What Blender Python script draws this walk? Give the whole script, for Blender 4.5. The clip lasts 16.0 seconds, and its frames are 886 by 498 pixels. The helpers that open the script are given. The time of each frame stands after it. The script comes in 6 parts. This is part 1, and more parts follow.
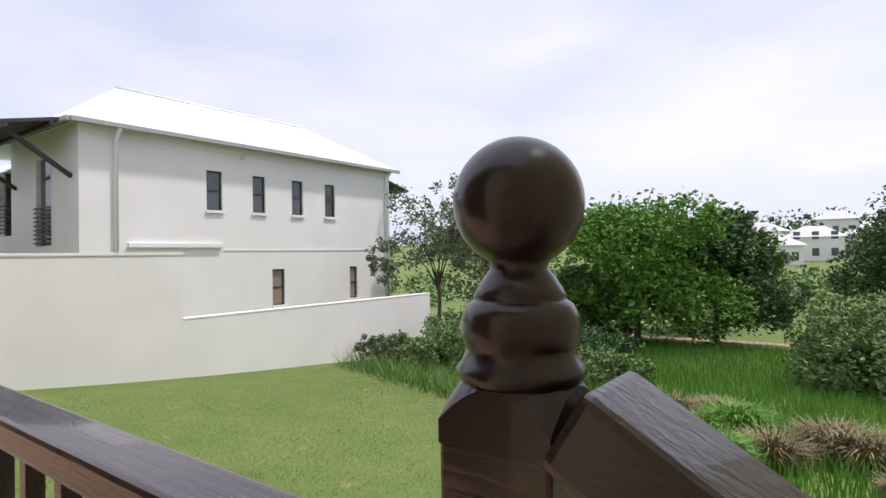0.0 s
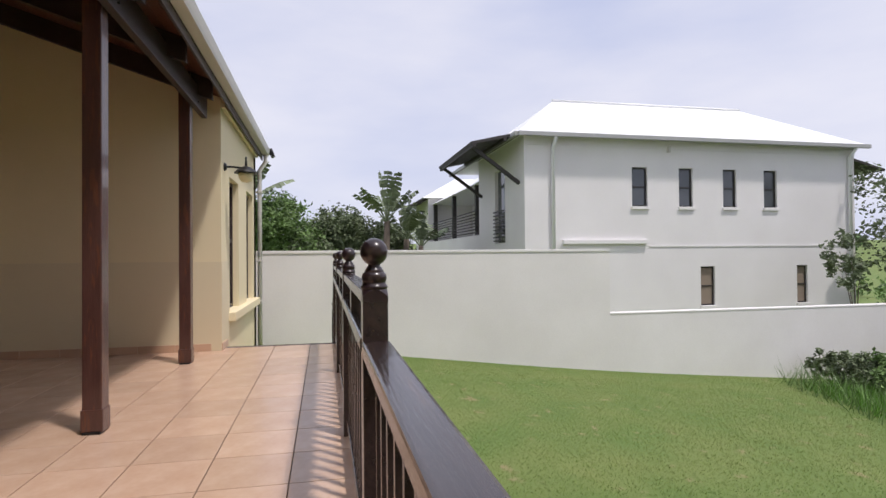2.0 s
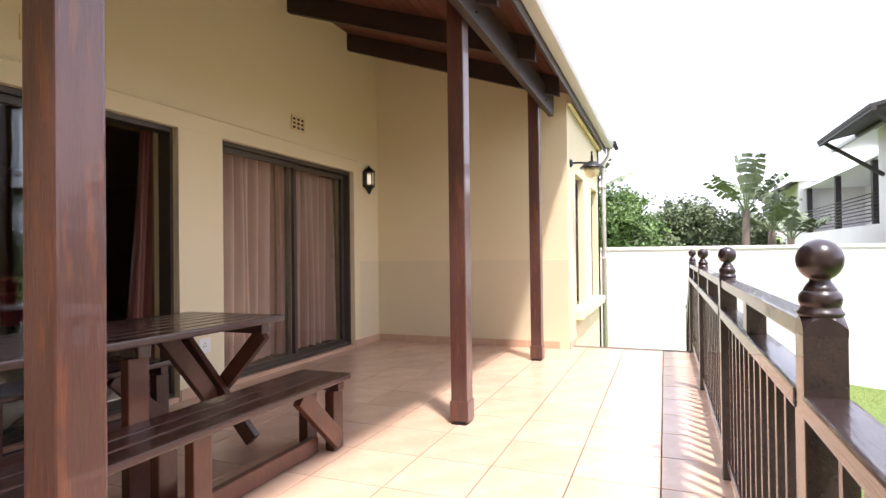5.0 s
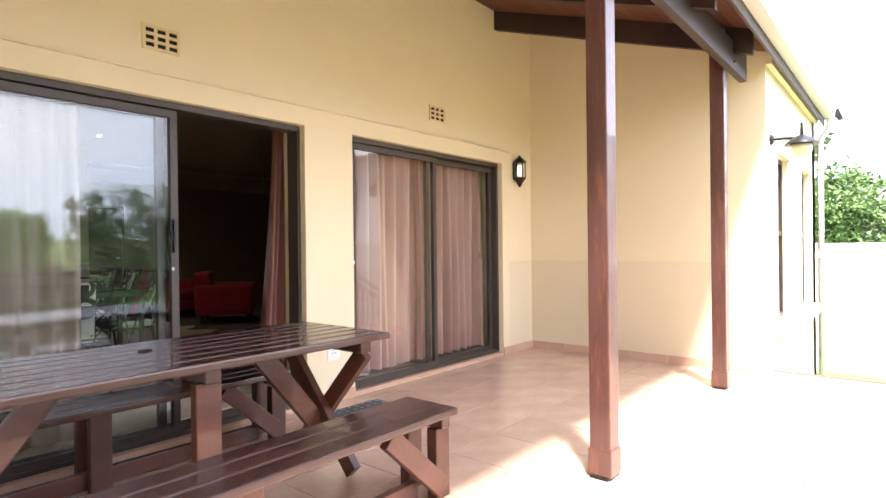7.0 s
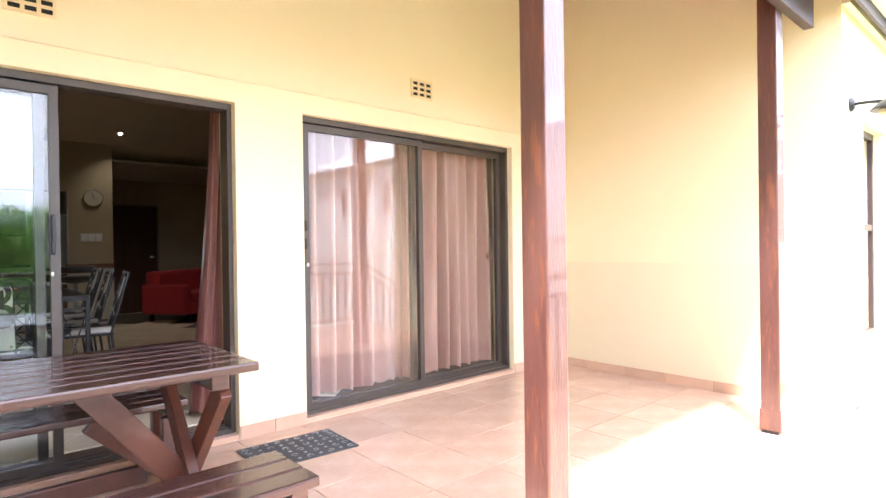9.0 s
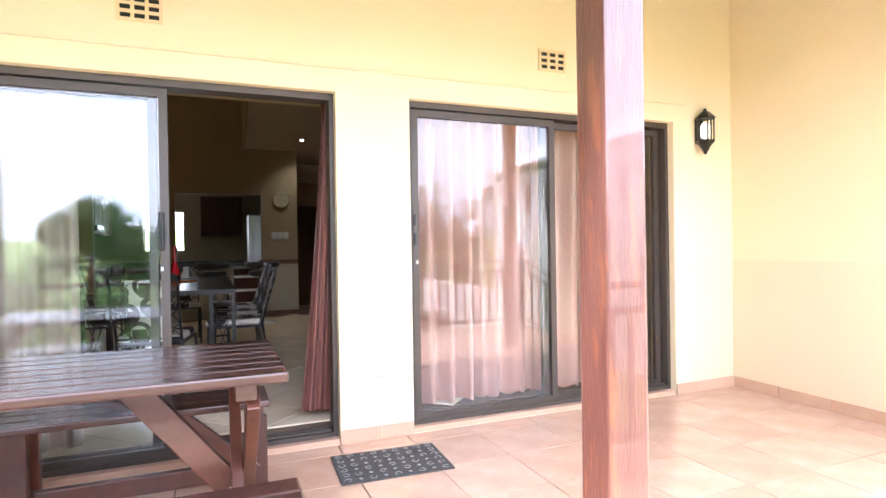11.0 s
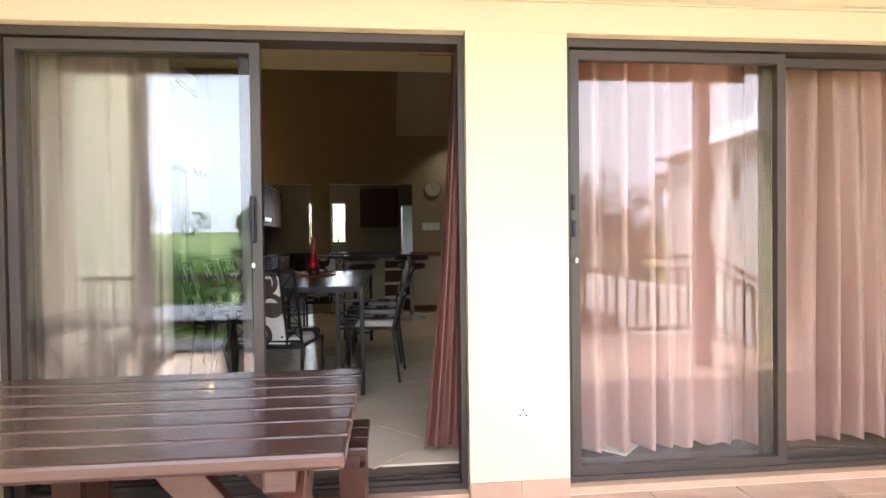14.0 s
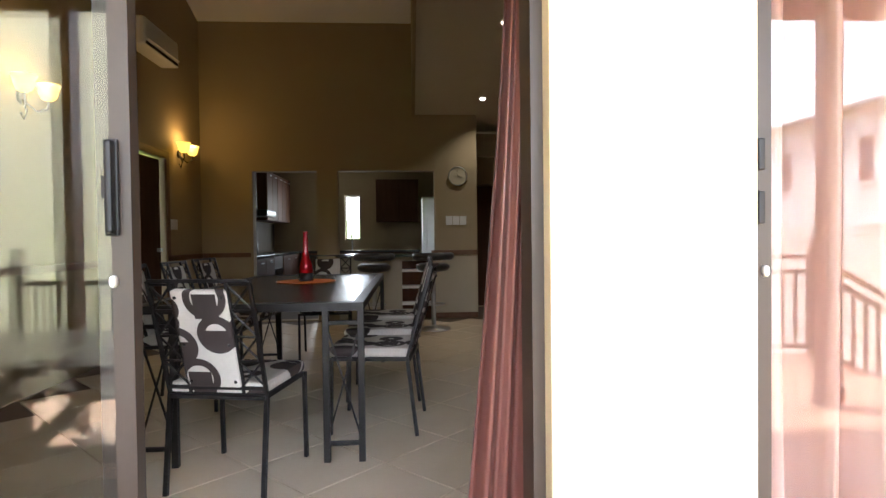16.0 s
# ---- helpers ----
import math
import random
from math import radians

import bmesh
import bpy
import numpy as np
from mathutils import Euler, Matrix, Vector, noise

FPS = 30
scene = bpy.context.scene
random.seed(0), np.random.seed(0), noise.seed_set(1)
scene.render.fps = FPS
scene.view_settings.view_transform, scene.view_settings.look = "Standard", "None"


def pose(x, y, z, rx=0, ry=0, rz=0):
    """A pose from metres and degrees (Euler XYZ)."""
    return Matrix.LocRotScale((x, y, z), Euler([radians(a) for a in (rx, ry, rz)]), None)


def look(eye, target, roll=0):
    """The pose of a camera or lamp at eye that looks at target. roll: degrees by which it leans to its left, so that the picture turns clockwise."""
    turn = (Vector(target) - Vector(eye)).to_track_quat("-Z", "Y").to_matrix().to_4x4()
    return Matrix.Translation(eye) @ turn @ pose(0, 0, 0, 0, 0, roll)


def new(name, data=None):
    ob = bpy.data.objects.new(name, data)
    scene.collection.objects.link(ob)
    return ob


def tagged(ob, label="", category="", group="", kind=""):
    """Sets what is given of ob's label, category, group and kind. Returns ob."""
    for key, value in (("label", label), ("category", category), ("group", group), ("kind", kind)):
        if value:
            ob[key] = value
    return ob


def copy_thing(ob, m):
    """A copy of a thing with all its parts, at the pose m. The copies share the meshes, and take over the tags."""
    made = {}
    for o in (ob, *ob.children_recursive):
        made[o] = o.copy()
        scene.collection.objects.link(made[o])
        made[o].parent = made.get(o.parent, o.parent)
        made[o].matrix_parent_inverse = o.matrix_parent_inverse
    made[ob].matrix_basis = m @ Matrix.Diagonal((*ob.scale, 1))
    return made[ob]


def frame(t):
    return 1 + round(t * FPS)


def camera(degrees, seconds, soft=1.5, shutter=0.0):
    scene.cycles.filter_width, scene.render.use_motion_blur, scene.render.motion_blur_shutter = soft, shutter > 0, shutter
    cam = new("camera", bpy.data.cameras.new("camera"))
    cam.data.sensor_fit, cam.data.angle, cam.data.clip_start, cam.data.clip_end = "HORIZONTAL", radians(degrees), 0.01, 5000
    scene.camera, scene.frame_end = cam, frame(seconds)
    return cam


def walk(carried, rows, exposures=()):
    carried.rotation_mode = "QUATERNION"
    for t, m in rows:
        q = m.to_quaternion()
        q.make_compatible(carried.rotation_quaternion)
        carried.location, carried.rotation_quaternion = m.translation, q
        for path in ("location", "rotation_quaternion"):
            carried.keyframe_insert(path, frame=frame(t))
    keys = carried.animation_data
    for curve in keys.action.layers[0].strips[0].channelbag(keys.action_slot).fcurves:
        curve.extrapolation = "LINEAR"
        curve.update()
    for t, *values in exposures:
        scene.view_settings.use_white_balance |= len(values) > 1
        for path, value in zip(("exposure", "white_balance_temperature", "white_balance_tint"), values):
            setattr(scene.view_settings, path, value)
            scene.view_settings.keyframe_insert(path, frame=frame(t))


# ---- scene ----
cam = camera(76.7, 16.0)
PATH = [
    (0, (3.937, 3.460, 1.054), (2.749, 5.068, 1.076), -0.9),
    (0.2, (3.889, 3.498, 1.048), (2.555, 4.987, 1.069), -1.1),
    (0.5, (3.845, 3.549, 1.054), (2.295, 4.813, 1.080), -0.9),
    (1, (3.72, 3.626, 1.062), (1.92, 4.498, 1.087), -0.6),
    (1.5, (3.685, 3.64, 1.065), (1.778, 4.244, 1.091), -0.5),
    (2, (3.645, 3.624, 1.072), (1.689, 4.04, 1.097), -0.5),
    (2.5, (3.6, 3.602, 1.07), (1.613, 3.83, 1.096), -0.5),
    (3, (3.57, 3.588, 1.074), (1.57, 3.635, 1.1), -0.4),
    (3.5, (3.523, 3.552, 1.08), (1.526, 3.439, 1.104), -0.4),
    (4, (3.471, 3.525, 1.081), (1.493, 3.229, 1.103), -0.4),
    (4.5, (3.378, 3.505, 1.084), (1.444, 2.997, 1.106), -0.5),
    (5, (3.262, 3.489, 1.106), (1.403, 2.752, 1.125), -0.7),
    (7.5, (2.3, 3.457, 1.2), (0.812, 2.121, 1.196), -0.6),
    (8, (2.028, 3.494, 1.199), (0.574, 2.121, 1.201), -0.6),
    (10.5, (0.721, 3.382, 1.199), (-0.244, 1.63, 1.176), -1.0),
    (11, (0.683, 3.348, 1.18), (-0.073, 1.496, 1.17), -0.9),
    (11.5, (0.619, 3.344, 1.196), (0.126, 1.406, 1.186), -1.0),
    (12, (0.594, 3.36, 1.213), (0.264, 1.387, 1.198), -1.0),
    (12.5, (0.457, 3.318, 1.188), (0.27, 1.327, 1.165), -0.9),
    (13, (0.442, 3.101, 1.2), (0.255, 1.11, 1.177), -0.8),
    (13.5, (0.406, 2.848, 1.183), (0.213, 0.858, 1.156), -0.6),
    (14, (0.358, 2.495, 1.183), (0.16, 0.505, 1.151), -0.7),
    (14.5, (0.349, 2.115, 1.179), (0.163, 0.124, 1.144), -0.7),
    (15, (0.335, 1.784, 1.187), (0.154, -0.207, 1.149), -0.5),
    (15.5, (0.297, 1.466, 1.185), (0.138, -0.527, 1.146), -0.9),
    (16, (0.306, 1.203, 1.167), (0.184, -0.793, 1.127), -0.7),
]
walk(cam, [(t, look(eye, target, roll)) for t, eye, target, roll in PATH], exposures=[
    (0.0, 0.35, 6500, 13), (1.0, 0.2, 6500, 14), (1.5, 0.12, 6400, 15), (2.5, 0.2, 6400, 14), (3.0, 0.27, 6400, 14), (3.5, 0.55, 6400, 14), (4.0, 0.95, 6400, 15), (5.0, 1.65, 6400, 16),
    (7.5, 3.1, 6200, 13), (8.0, 3.3, 6150, 13), (10.5, 3.85, 5850, 14), (12.5, 3.5, 6250, 12), (14.0, 3.48, 6250, 12), (15.0, 3.68, 6250, 12), (16.0, 4.08, 6250, 11)])

# ---- sky and sun ----
world = bpy.data.worlds.new("overcast_sky")
scene.world = world
world.use_nodes = True
wn, wl = world.node_tree.nodes, world.node_tree.links
wn.clear()
sky = wn.new("ShaderNodeTexSky")
sky.sky_type, sky.sun_disc = "NISHITA", False
sky.sun_elevation, sky.sun_rotation = radians(65), radians(45)
sky_scale = wn.new("ShaderNodeMixRGB")
sky_scale.blend_type, sky_scale.inputs[0].default_value = "MULTIPLY", 1.0
sky_scale.inputs[2].default_value = (0.1, 0.1, 0.1, 1)
coord = wn.new("ShaderNodeTexCoord")
stretch = wn.new("ShaderNodeMapping")
stretch.inputs["Scale"].default_value = (1.0, 1.0, 3.2)
cloud = wn.new("ShaderNodeTexNoise")
cloud.inputs["Scale"].default_value, cloud.inputs["Detail"].default_value, cloud.inputs["Roughness"].default_value = 1.7, 7.0, 0.5
cover = wn.new("ShaderNodeMapRange")
cover.inputs["From Min"].default_value, cover.inputs["From Max"].default_value = 0.3, 0.7
cloud_tone = wn.new("ShaderNodeMixRGB")
cloud_tone.inputs[1].default_value, cloud_tone.inputs[2].default_value = (0.68, 0.74, 0.95, 1), (1.02, 1.02, 1.08, 1)
veil = wn.new("ShaderNodeMixRGB")
veil.inputs[0].default_value = 0.88
glow = wn.new("ShaderNodeBackground")
glow.inputs["Strength"].default_value = 0.82
sky_out = wn.new("ShaderNodeOutputWorld")
wl.new(sky.outputs[0], sky_scale.inputs[1])
wl.new(coord.outputs["Generated"], stretch.inputs["Vector"])
wl.new(stretch.outputs[0], cloud.inputs["Vector"])
wl.new(cloud.outputs[0], cover.inputs["Value"])
wl.new(cover.outputs[0], cloud_tone.inputs[0])
wl.new(sky_scale.outputs[0], veil.inputs[1])
wl.new(cloud_tone.outputs[0], veil.inputs[2])
wl.new(veil.outputs[0], glow.inputs["Color"])
wl.new(glow.outputs[0], sky_out.inputs[0])

sun = new("sun", bpy.data.lights.new("sun", "SUN"))
sun.data.energy, sun.data.angle, sun.data.color = 2.7, radians(4), (1.0, 0.95, 0.88)
sun.matrix_world = look((14, 13, 42), (0, 0, 0))


# ---- materials ----
def material(name, base, other=None, rough=0.6, metal=0.0, scale=6.0, amount=0.5, bump=0.0, bump_scale=60.0, stretch=(1, 1, 1),
             per_object=0.0, per_island=0.0, coat=0.0, spec=0.5, wear=None, wear_at=0.6, wear_scale=14.0):
    """A principled surface with two scales of variation, relief and, if asked, worn patches."""
    m = bpy.data.materials.new(name)
    m.use_nodes = True
    n, l = m.node_tree.nodes, m.node_tree.links
    p = n["Principled BSDF"]
    p.inputs["Roughness"].default_value, p.inputs["Metallic"].default_value = rough, metal
    p.inputs["Coat Weight"].default_value, p.inputs["Specular IOR Level"].default_value = coat, spec
    other = other or tuple(c * 0.8 for c in base)
    tc, mp = n.new("ShaderNodeTexCoord"), n.new("ShaderNodeMapping")
    mp.inputs["Scale"].default_value = stretch
    l.new(tc.outputs["Object"], mp.inputs["Vector"])
    big, fine = n.new("ShaderNodeTexNoise"), n.new("ShaderNodeTexNoise")
    big.inputs["Scale"].default_value, big.inputs["Detail"].default_value = scale, 5.0
    fine.inputs["Scale"].default_value, fine.inputs["Detail"].default_value = bump_scale, 4.0
    l.new(mp.outputs[0], big.inputs["Vector"]), l.new(mp.outputs[0], fine.inputs["Vector"])
    blend = n.new("ShaderNodeMath")
    blend.operation, blend.inputs[1].default_value = "MULTIPLY_ADD", 0.35
    l.new(fine.outputs[0], blend.inputs[0]), l.new(big.outputs[0], blend.inputs[2])
    span = n.new("ShaderNodeMapRange")
    span.inputs["From Min"].default_value, span.inputs["From Max"].default_value = 0.45, 0.95
    span.inputs["To Max"].default_value = amount
    l.new(blend.outputs[0], span.inputs["Value"])
    mix = n.new("ShaderNodeMixRGB")
    mix.inputs[1].default_value, mix.inputs[2].default_value = (*base, 1), (*other, 1)
    l.new(span.outputs[0], mix.inputs[0])
    colour = mix.outputs[0]
    if per_object or per_island:
        info = n.new("ShaderNodeObjectInfo") if per_object else n.new("ShaderNodeNewGeometry")
        hsv, vary = n.new("ShaderNodeHueSaturation"), n.new("ShaderNodeMapRange")
        v = per_object or per_island
        vary.inputs["To Min"].default_value, vary.inputs["To Max"].default_value = 1 - v, 1 + v
        l.new(info.outputs["Random" if per_object else "Random Per Island"], vary.inputs["Value"])
        l.new(vary.outputs[0], hsv.inputs["Value"]), l.new(colour, hsv.inputs["Color"])
        colour = hsv.outputs[0]
    if wear:
        scuff, edge, worn = n.new("ShaderNodeTexNoise"), n.new("ShaderNodeMapRange"), n.new("ShaderNodeMixRGB")
        scuff.inputs["Scale"].default_value, scuff.inputs["Detail"].default_value = wear_scale, 8.0
        edge.inputs["From Min"].default_value, edge.inputs["From Max"].default_value = wear_at, wear_at + 0.08
        l.new(mp.outputs[0], scuff.inputs["Vector"]), l.new(scuff.outputs[0], edge.inputs["Value"])
        l.new(edge.outputs[0], worn.inputs[0]), l.new(colour, worn.inputs[1])
        worn.inputs[2].default_value = (*wear, 1)
        colour = worn.outputs[0]
    l.new(colour, p.inputs["Base Color"])
    if bump:
        bp = n.new("ShaderNodeBump")
        bp.inputs["Strength"].default_value, bp.inputs["Distance"].default_value = bump, 0.01
        l.new(fine.outputs[0], bp.inputs["Height"]), l.new(bp.outputs[0], p.inputs["Normal"])
    return m


def lit(name, colour, strength):
    m = bpy.data.materials.new(name)
    m.use_nodes = True
    p = m.node_tree.nodes["Principled BSDF"]
    p.inputs["Base Color"].default_value = (0.8, 0.8, 0.78, 1)
    p.inputs["Emission Color"].default_value, p.inputs["Emission Strength"].default_value = (*colour, 1), strength
    return m


def clear_glass(name, face_on=0.038, tint=(0.95, 0.97, 0.97)):
    """Clear glass: it lets light straight through and mirrors more at a slant."""
    m = bpy.data.materials.new(name)
    m.use_nodes = True
    n, l = m.node_tree.nodes, m.node_tree.links
    n.remove(n["Principled BSDF"])
    slant, power, amount = n.new("ShaderNodeLayerWeight"), n.new("ShaderNodeMath"), n.new("ShaderNodeMath")
    through_it, gloss, mix = n.new("ShaderNodeBsdfTransparent"), n.new("ShaderNodeBsdfGlossy"), n.new("ShaderNodeMixShader")
    slant.inputs["Blend"].default_value = 0.5
    power.operation, power.inputs[1].default_value = "POWER", 4.0
    amount.operation, amount.inputs[1].default_value, amount.inputs[2].default_value = "MULTIPLY_ADD", 0.85, face_on
    amount.use_clamp = True
    through_it.inputs["Color"].default_value = (*tint, 1)
    gloss.inputs["Roughness"].default_value, gloss.inputs["Color"].default_value = 0.0, (1, 1, 1, 1)
    l.new(slant.outputs["Facing"], power.inputs[0]), l.new(power.outputs[0], amount.inputs[0]), l.new(amount.outputs[0], mix.inputs[0])
    l.new(through_it.outputs[0], mix.inputs[1]), l.new(gloss.outputs[0], mix.inputs[2])
    l.new(mix.outputs[0], n["Material Output"].inputs["Surface"])
    return m


M_CREAM = material("cream_wall_paint", (0.78, 0.675, 0.455), (0.72, 0.615, 0.405), rough=0.75, scale=1.2, bump=0.12, bump_scale=90)
M_CREAM_LOW = material("cream_dado_paint", (0.715, 0.62, 0.43), (0.655, 0.565, 0.39), rough=0.6, scale=1.2, bump=0.12, bump_scale=90)
M_WHITE_WALL = material("white_boundary_paint", (0.82, 0.795, 0.785), (0.70, 0.675, 0.655), rough=0.85, scale=0.7, amount=0.9, bump=0.2, bump_scale=40)
M_NEIGHBOUR = material("neighbour_white_plaster", (0.82, 0.795, 0.795), (0.72, 0.695, 0.69), rough=0.85, scale=0.5, amount=0.8, bump=0.15, bump_scale=30)
M_WHITE_ROOF = material("white_roof_sheet", (0.85, 0.85, 0.86), (0.78, 0.78, 0.8), rough=0.45, scale=0.6)
M_GUTTER = material("pale_gutter_paint", (0.62, 0.60, 0.56), (0.54, 0.52, 0.49), rough=0.4, scale=3)
M_TILE = material("terracotta_tile", (0.525, 0.34, 0.235), (0.64, 0.46, 0.345), rough=0.26, scale=5, amount=0.8, bump=0.06, bump_scale=30, per_object=0.07, coat=0.15)
M_GROUT = material("tile_grout", (0.1, 0.075, 0.062), rough=0.9, scale=20)
M_SKIRT = material("skirting_tile", (0.53, 0.34, 0.23), (0.62, 0.42, 0.30), rough=0.35, scale=8, per_object=0.06)
M_RAIL = material("dark_varnished_rail_wood", (0.022, 0.015, 0.016), (0.042, 0.026, 0.024), rough=0.25, scale=9, amount=0.9, stretch=(0.25, 4, 4), bump=0.18, bump_scale=40, coat=0.4,
                  wear=(0.16, 0.07, 0.035), wear_at=0.67, wear_scale=3.0)
M_FINIAL = material("dark_varnished_turned_wood", (0.014, 0.008, 0.011), (0.034, 0.017, 0.019), rough=0.3, scale=10, amount=0.9, bump=0.05, bump_scale=60, coat=0.35)
M_POST = material("mahogany_stained_post", (0.062, 0.024, 0.02), (0.1, 0.043, 0.035), rough=0.33, scale=3, amount=0.9, stretch=(6, 6, 0.8), bump=0.25, bump_scale=24, coat=0.45,
                  wear=(0.125, 0.045, 0.026), wear_at=0.55, wear_scale=7.0)
M_BEAM = material("dark_stained_beam", (0.03, 0.016, 0.014), (0.052, 0.03, 0.025), rough=0.5, scale=5, stretch=(0.3, 2, 2), bump=0.2, bump_scale=45)
M_BOARD = material("red_brown_ceiling_boards", (0.10, 0.032, 0.018), (0.15, 0.052, 0.03), rough=0.55, scale=3, stretch=(0.3, 2, 2), bump=0.15, per_island=0.15)
M_TABLE = material("dark_stained_table_wood", (0.038, 0.016, 0.013), (0.08, 0.036, 0.028), rough=0.27, scale=7, amount=0.9, stretch=(0.3, 5, 5), bump=0.15, bump_scale=40, per_object=0.2, coat=0.3)
M_TABLE_RED = material("red_stained_leg_wood", (0.062, 0.02, 0.011), (0.108, 0.036, 0.021), rough=0.35, scale=7, amount=0.9, bump=0.15, bump_scale=40, per_object=0.25, coat=0.25)
M_ALU = material("bronze_aluminium_frame", (0.052, 0.041, 0.032), (0.068, 0.054, 0.043), rough=0.42, metal=0.0, scale=4)
M_BLACK = material("black_metal", (0.015, 0.015, 0.016), (0.03, 0.03, 0.03), rough=0.4, metal=0.4, scale=10)
M_GLASS = clear_glass("door_glass")
M_VENT = material("vent_brick_paint", (0.74, 0.60, 0.36), (0.66, 0.52, 0.3), rough=0.8, scale=20)
# near-black that paints the unlit depth inside openings
M_DARK = material("unlit_depth_black", (0.012, 0.011, 0.01), rough=0.9)
M_PLASTIC = material("white_plastic", (0.8, 0.79, 0.76), (0.75, 0.74, 0.72), rough=0.35, scale=9)
M_LAMP_GLASS = lit("lit_lantern_glass", (1.0, 0.9, 0.62), 0.2)
M_OPAL = material("cream_opal_glass", (0.75, 0.68, 0.42), (0.7, 0.62, 0.36), rough=0.3, scale=10)


# ---- mesh helpers ----
def add_box(bm, lo, hi, bevel=0.0, m=None):
    ds = bmesh.new()
    bmesh.ops.create_cube(ds, size=1.0, matrix=Matrix.Translation([(a + b) / 2 for a, b in zip(lo, hi)]) @ Matrix.Diagonal([b - a for a, b in zip(lo, hi)] + [1]))
    if bevel:
        bmesh.ops.bevel(ds, geom=ds.edges[:], offset=bevel, segments=2, profile=0.6, affect="EDGES")
    if m is not None:
        bmesh.ops.transform(ds, matrix=m, verts=ds.verts)
    join(bm, ds)


def join(bm, ds):
    me = bpy.data.meshes.new("tmp")
    ds.to_mesh(me)
    bm.from_mesh(me)
    bpy.data.meshes.remove(me)
    ds.free()


def add_bar(bm, a, b, w, d, bevel=0.004, up=(0, 0, 1)):
    """A squared bar from a to b, w across and d deep."""
    a, b = Vector(a), Vector(b)
    z = (b - a).normalized()
    x = Vector(up).cross(z)
    if x.length < 0.01:
        x = Vector((1, 0, 0))
    x.normalize()
    y = z.cross(x)
    m = Matrix((x, y, z)).transposed().to_4x4()
    m.translation = (a + b) / 2
    h = (b - a).length / 2
    add_box(bm, (-w / 2, -d / 2, -h), (w / 2, d / 2, h), bevel, m)


def add_lathe(bm, profile, m=None, seg=24):
    """A turned body: profile as (radius, height) from bottom to top."""
    m = m or Matrix.Identity(4)
    rings = [[bm.verts.new(m @ Vector((r * math.cos(2 * math.pi * i / seg), r * math.sin(2 * math.pi * i / seg), z))) for i in range(seg)] for r, z in profile]
    for p, q in zip(rings, rings[1:]):
        for i in range(seg):
            f = bm.faces.new((p[i], p[(i + 1) % seg], q[(i + 1) % seg], q[i]))
            f.smooth = True
    bm.faces.new(rings[0][::-1]), bm.faces.new(rings[-1])


def add_tube(bm, pts, r0, r1=None, seg=8):
    r1 = r0 if r1 is None else r1
    pts = [Vector(p) for p in pts]
    rings = []
    for i, p in enumerate(pts):
        d = (pts[min(i + 1, len(pts) - 1)] - pts[max(i - 1, 0)]).normalized()
        x = d.orthogonal().normalized() if not rings else (prev - prev.dot(d) * d).normalized()
        prev, y = x, d.cross(x)
        r = r0 + (r1 - r0) * i / max(1, len(pts) - 1)
        rings.append([bm.verts.new(p + r * (math.cos(2 * math.pi * k / seg) * x + math.sin(2 * math.pi * k / seg) * y)) for k in range(seg)])
    for p, q in zip(rings, rings[1:]):
        for i in range(seg):
            f = bm.faces.new((p[i], p[(i + 1) % seg], q[(i + 1) % seg], q[i]))
            f.smooth = True
    bm.faces.new(rings[0][::-1]), bm.faces.new(rings[-1])


def mesh_of(bm, name, mat):
    bmesh.ops.recalc_face_normals(bm, faces=bm.faces[:])
    me = bpy.data.meshes.new(name)
    bm.to_mesh(me)
    bm.free()
    me.materials.append(mat)
    return me


def part(name, bm, mat, parent=None, label=""):
    ob = new(name, mesh_of(bm, name, mat))
    ob.parent = parent
    return tagged(ob, label)


def piece(name, me, parent, m=None):
    """An object on a mesh that alike pieces share."""
    ob = new(name, me)
    ob.parent = parent
    if m is not None:
        ob.matrix_basis = m
    return ob


def thing(name, label, category, group="", kind="", at=(0, 0, 0)):
    ob = new(name)
    ob.location = at
    return tagged(ob, label, category, group, kind)


def box_part(name, lo, hi, mat, parent=None, bevel=0.003, label=""):
    bm = bmesh.new()
    add_box(bm, lo, hi, bevel)
    return part(name, bm, mat, parent, label)


def add_wall(bm, u_range, z_range, d0, d1, holes=(), axis="x"):
    """A thick wall along x (or y) with openings (u0, u1, z0, z1) that go right through it."""
    us = sorted({*u_range, *(h[0] for h in holes), *(h[1] for h in holes)})
    zs = sorted({*z_range, *(h[2] for h in holes), *(h[3] for h in holes)})
    us = [u for u in us if u_range[0] <= u <= u_range[1]]
    zs = [z for z in zs if z_range[0] <= z <= z_range[1]]
    solid = {(i, j): not any(h[0] <= (us[i] + us[i + 1]) / 2 <= h[1] and h[2] <= (zs[j] + zs[j + 1]) / 2 <= h[3] for h in holes)
             for i in range(len(us) - 1) for j in range(len(zs) - 1)}
    cache = {}

    def v(u, d, z):
        key = (u, d, z)
        if key not in cache:
            cache[key] = bm.verts.new((u, d, z) if axis == "x" else (d, u, z))
        return cache[key]

    for (i, j), s in solid.items():
        if not s:
            continue
        a, b, c, e = us[i], us[i + 1], zs[j], zs[j + 1]
        for d in (d0, d1):
            bm.faces.new((v(a, d, c), v(b, d, c), v(b, d, e), v(a, d, e)))
        for key, p, q in (((i - 1, j), (a, c), (a, e)), ((i + 1, j), (b, c), (b, e)), ((i, j - 1), (a, c), (b, c)), ((i, j + 1), (a, e), (b, e))):
            if not solid.get(key, False):
                bm.faces.new((v(p[0], d0, p[1]), v(q[0], d0, q[1]), v(q[0], d1, q[1]), v(p[0], d1, p[1])))


